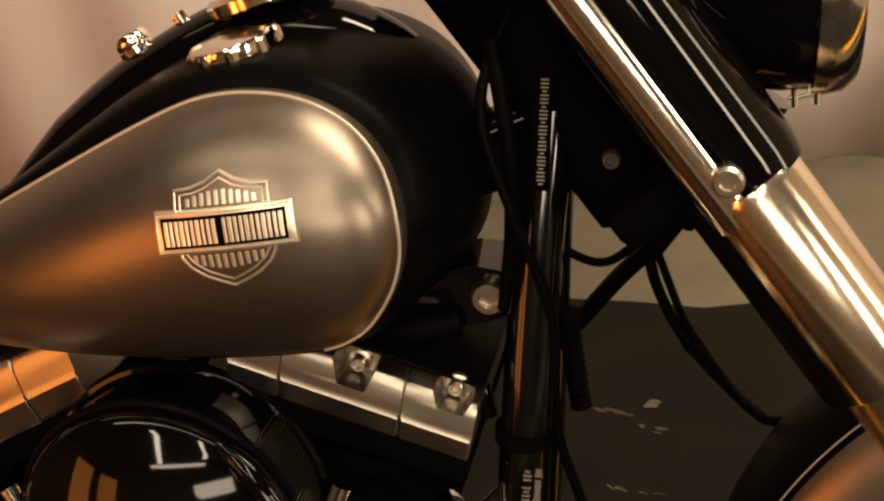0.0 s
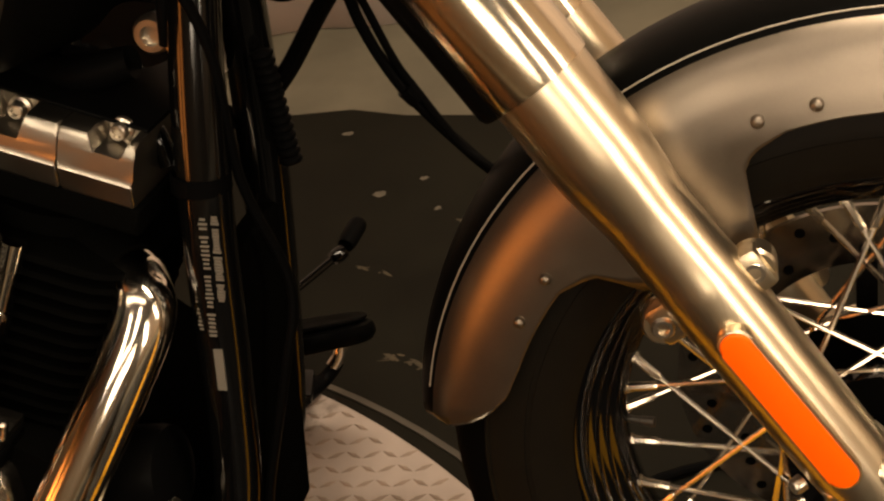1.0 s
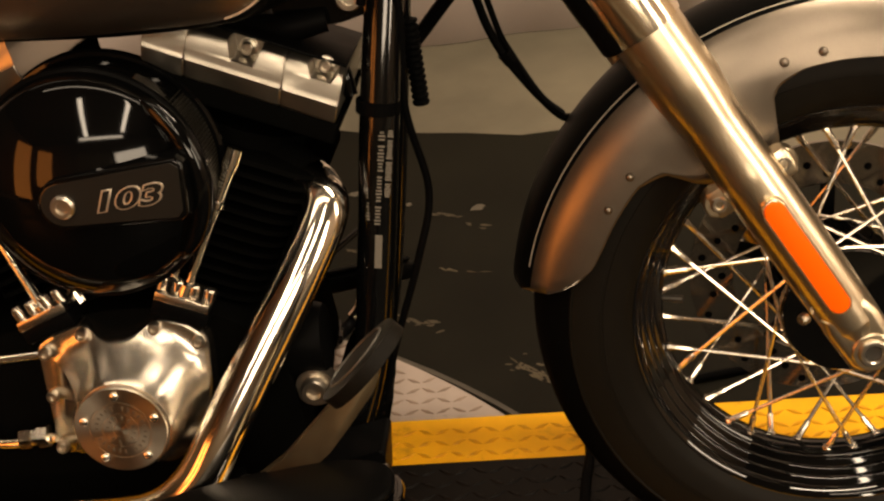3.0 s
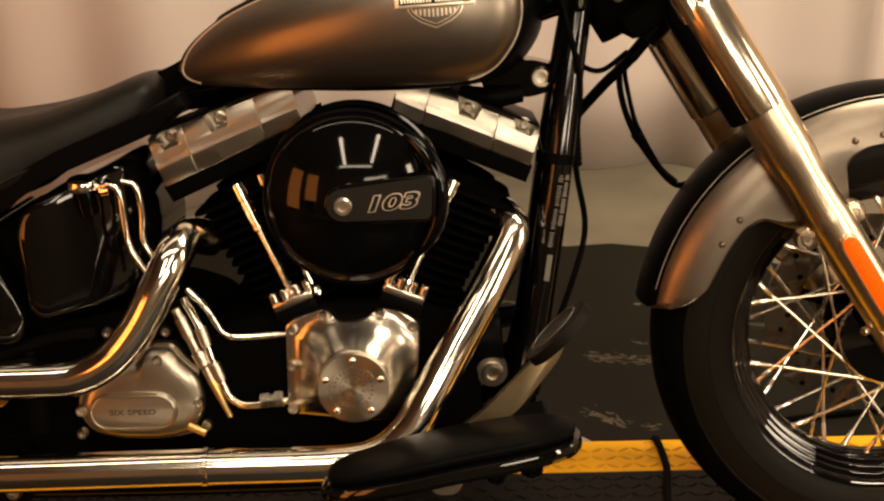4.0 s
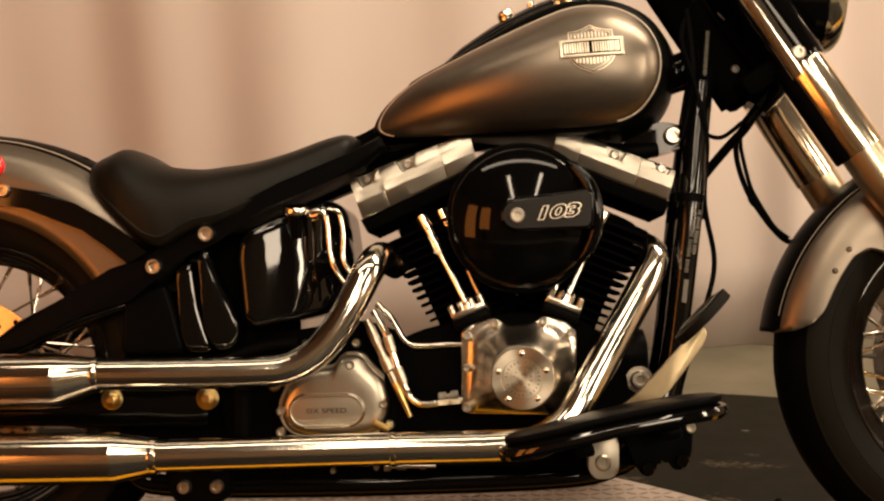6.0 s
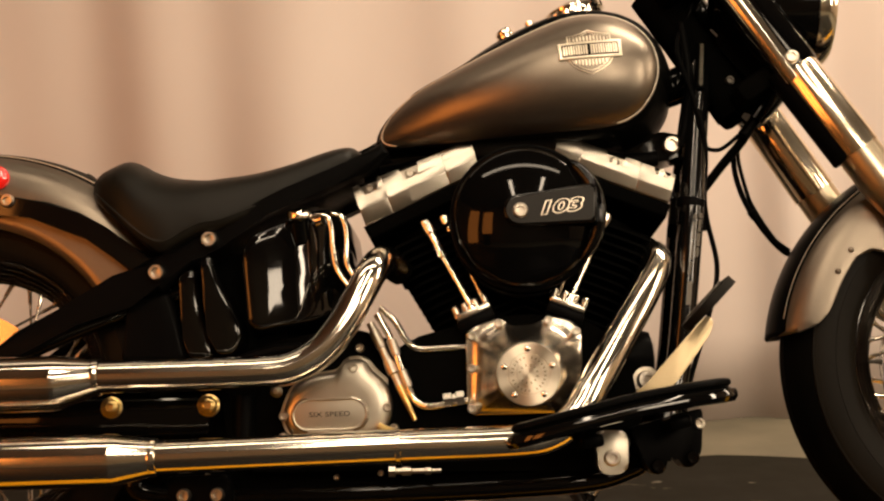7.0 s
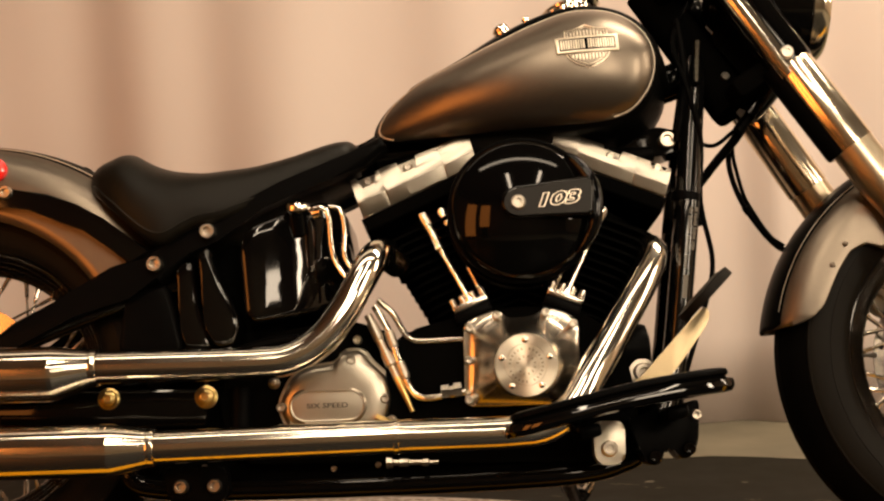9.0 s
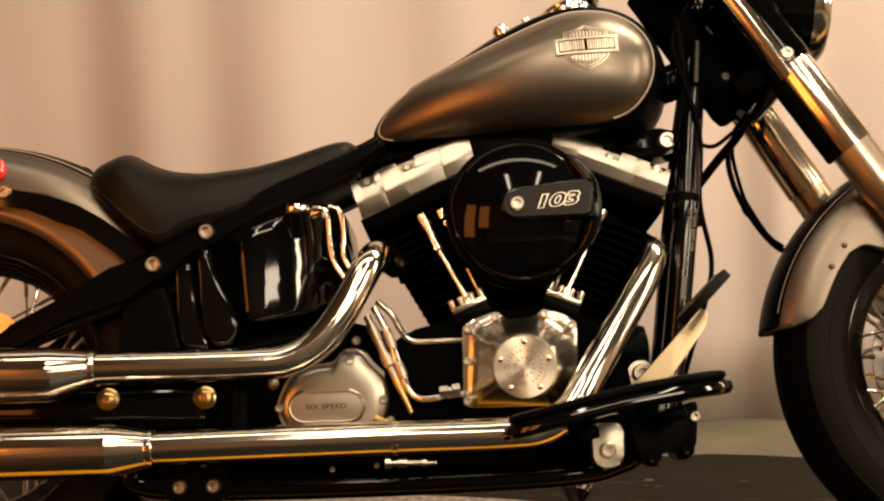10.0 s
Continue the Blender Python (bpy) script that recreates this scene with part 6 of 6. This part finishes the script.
far_board = part("footboard", mirrored(board(nb(), 0.0, -0.008, 0.016), -0.03), M_SATIN, bike, "black curved footboard with rubber pad")
part("pad", mirrored(board(nb(), 0.006, 0.016, 0.024), -0.03), M_SATIN, far_board, "black rubber footboard pad")
fb = part("footboard", board(nb(), 0.0, -0.014, 0.006), M_GLOSS, bike, "black curved footboard with rubber pad")
part("pad", board(nb(), 0.008, 0.0062, 0.019), M_SATIN, fb, "black rubber footboard pad")
for x in (1.00, 1.12):
    bm = nb()
    box(bm, (x, -0.19, board_z(x) - 0.03), (0.03, 0.13, 0.018), (0, -10, 0), 0.005)
    part("board_bracket", bm, M_SATIN, fb)
bm = nb()
prism(bm, rounded([(1.060, 0.225), (1.165, 0.250), (1.160, 0.190), (1.150, 0.168), (1.135, 0.165), (1.122, 0.182), (1.112, 0.180), (1.105, 0.158), (1.088, 0.158), (1.078, 0.178)], 0.008), -0.10, -0.165, 0.004)
part("hanger_plate", bm, M_SATIN, fb)
for x, z in ((1.097, 0.170), (1.146, 0.180), (1.159, 0.227)):
    bm = nb()
    bolt(bm, (x, -0.165, z), 0.0075 if z > 0.2 else 0.0095, 0.007)
    part("bolt", bm, M_STEEL if z > 0.2 else M_BLACK, fb)
bm = nb()
prism(bm, rounded([(1.010, 0.222), (1.054, 0.220), (1.052, 0.168), (1.040, 0.160), (1.020, 0.160), (1.010, 0.170)], 0.012), -0.150, -0.195, 0.004)
part("board_hanger", bm, M_GEAR, fb, "cast footboard hanger")
bm = nb()
bolt(bm, (1.030, -0.196, 0.183), 0.011, 0.006)
part("bolt", bm, M_STEEL, fb)
# flat pedal arm and oval pad
bm = nb()
prism(bm, rounded([(1.036, 0.250), (1.078, 0.281), (1.130, 0.335), (1.154, 0.360), (1.170, 0.376), (1.179, 0.366), (1.171, 0.347), (1.143, 0.310), (1.122, 0.284), (1.090, 0.258), (1.052, 0.232)], 0.006), -0.212, -0.224, 0.0025, 2)
ped = part("brake_pedal", bm, M_PEDAL, bike, "polished brake pedal arm with oval rubber pad")
bm = nb()
pc = Vector((1.168, -0.248, 0.388))
ptx = Vector((0.71, 0.0, 0.70)).normalized()
pn = ptx.cross(Vector((0.172, 0.977, 0.150))).normalized()
pn = pn if pn.z > 0 else -pn
pty = pn.cross(ptx).normalized()
n = 32
lo = [bm.verts.new(pc - pn * 0.007 + ptx * 0.048 * math.cos(2 * math.pi * k / n) + pty * 0.036 * math.sin(2 * math.pi * k / n)) for k in range(n)]
hi = [bm.verts.new(pc + pn * 0.006 + ptx * 0.048 * math.cos(2 * math.pi * k / n) + pty * 0.036 * math.sin(2 * math.pi * k / n)) for k in range(n)]
ins = [bm.verts.new(pc + pn * 0.008 + ptx * 0.038 * math.cos(2 * math.pi * k / n) + pty * 0.027 * math.sin(2 * math.pi * k / n)) for k in range(n)]
for i in range(n):
    j = (i + 1) % n
    bm.faces.new((lo[i], lo[j], hi[j], hi[i]))
    bm.faces.new((hi[i], hi[j], ins[j], ins[i]))
bm.faces.new(lo), bm.faces.new(ins)
part("pedal_pad", bm, M_RUBBER, ped, "oval black rubber pedal pad")
bm = nb()
tube(bm, [pc + pn * 0.0083 + ptx * 0.034 * math.cos(2 * math.pi * k / 36) + pty * 0.0235 * math.sin(2 * math.pi * k / 36) for k in range(37)], 0.0014, 8, 1)
part("pad_ring", bm, M_GREY, ped, "dull grey ring on the pedal pad")
bm = nb()  # oil filter canister in front of the crankcase
lathe(bm, [(0, -0.06), (0.037, -0.06), (0.0385, -0.055), (0.0385, 0.010), (0.036, 0.018), (0.026, 0.021), (0, 0.021)], (1.088, -0.078, 0.331), (1, 0, 0.05), 36)
part("oil_filter", bm, M_SATIN, bike, "black oil filter canister")
bm = nb()
bolt(bm, (1.094, -0.112, 0.294), 0.0135, 0.012)
lathe(bm, [(0.02, -0.02), (0.02, 0), (0, 0)], (1.094, -0.112, 0.294), R_SIDE, 20)
part("frame_bolt", bm, M_STEEL, bike)
# regulator and its fins in front of the frame
bm = nb()
box(bm, (1.128, -0.01, 0.235), (0.055, 0.13, 0.115), (0, 8, 0), 0.026)
reg = part("regulator", bm, M_WRINKLE, bike, "black finned voltage regulator")
for k in range(6):
    bm = nb()
    box(bm, (1.146 - 0.0015 * k, -0.01, 0.268 - 0.0118 * k), (0.022, 0.105, 0.003), (0, 8, 0), 0.001)
    part("fin", bm, M_SATIN, reg)
bm = nb()
tube(bm, [(1.03, 0.27, 0.262), (1.105, 0.375, 0.290)], 0.0045, 10, 1)
lathe(bm, [(0, 0), (0.008, 0), (0.009, 0.008), (0.008, 0.016), (0, 0.017)], (1.103, 0.370, 0.290), (0.6, 0.7, 0.2), 14)
lever = part("shift_lever", bm, M_BLACK, bike, "thin black shift lever on the far side")
bm = nb()
lathe(bm, [(0, 0), (0.009, 0), (0.0105, 0.008), (0.0105, 0.036), (0.0085, 0.041), (0, 0.041)], (1.115, 0.385, 0.298), (0.2, 1, 0.25), 16)
part("lever_rubber", bm, M_HOSE, lever)
bm = nb()  # black filler, added to close the dark gap between the down tubes
prism(bm, rounded([(1.128, 0.20), (1.152, 0.21), (1.178, 0.40), (1.190, 0.50), (1.168, 0.50), (1.150, 0.38)], 0.006), 0.056, -0.050, 0.004)
part("frame_filler", bm, M_WRINKLE, bike, "black filler between the frame tubes")
# side stand, reaching down to the plate on the far side
bm = nb()
tube(bm, [(0.975, 0.105, 0.160), (0.995, 0.20, 0.140), (1.012, 0.31, 0.116), (1.028, 0.405, 0.1005), (1.040, 0.432, 0.103), (1.055, 0.442, 0.122), (1.064, 0.446, 0.160)], [0.013, 0.013, 0.012, 0.010, 0.009, 0.008, 0.0065], 14, 5)
stand = part("side_stand", bm, M_SATIN, bike, "black side stand with a chrome curled foot")
bm = nb()
tube(bm, [(1.047, 0.438, 0.113), (1.0575, 0.443, 0.128), (1.0655, 0.4465, 0.165)], [0.0095, 0.009, 0.007], 14, 4)
part("foot_tip", bm, M_CHROME, stand)
bm = nb()
for k in range(12):
    p = Vector((1.005, 0.13, 0.175)).lerp(Vector((1.022, 0.34, 0.130)), k / 11)
    lathe(bm, [(0.0045, -0.004), (0.0075, 0), (0.0045, 0.004)], p, (0.08, 0.97, -0.2), 12)
part("stand_spring", bm, M_CHROME, stand)
bm = nb()
box(bm, (1.020, 0.385, 0.118), (0.035, 0.05, 0.016), (8, 10, 12), 0.004)
part("stand_bracket", bm, M_BLACK, stand)
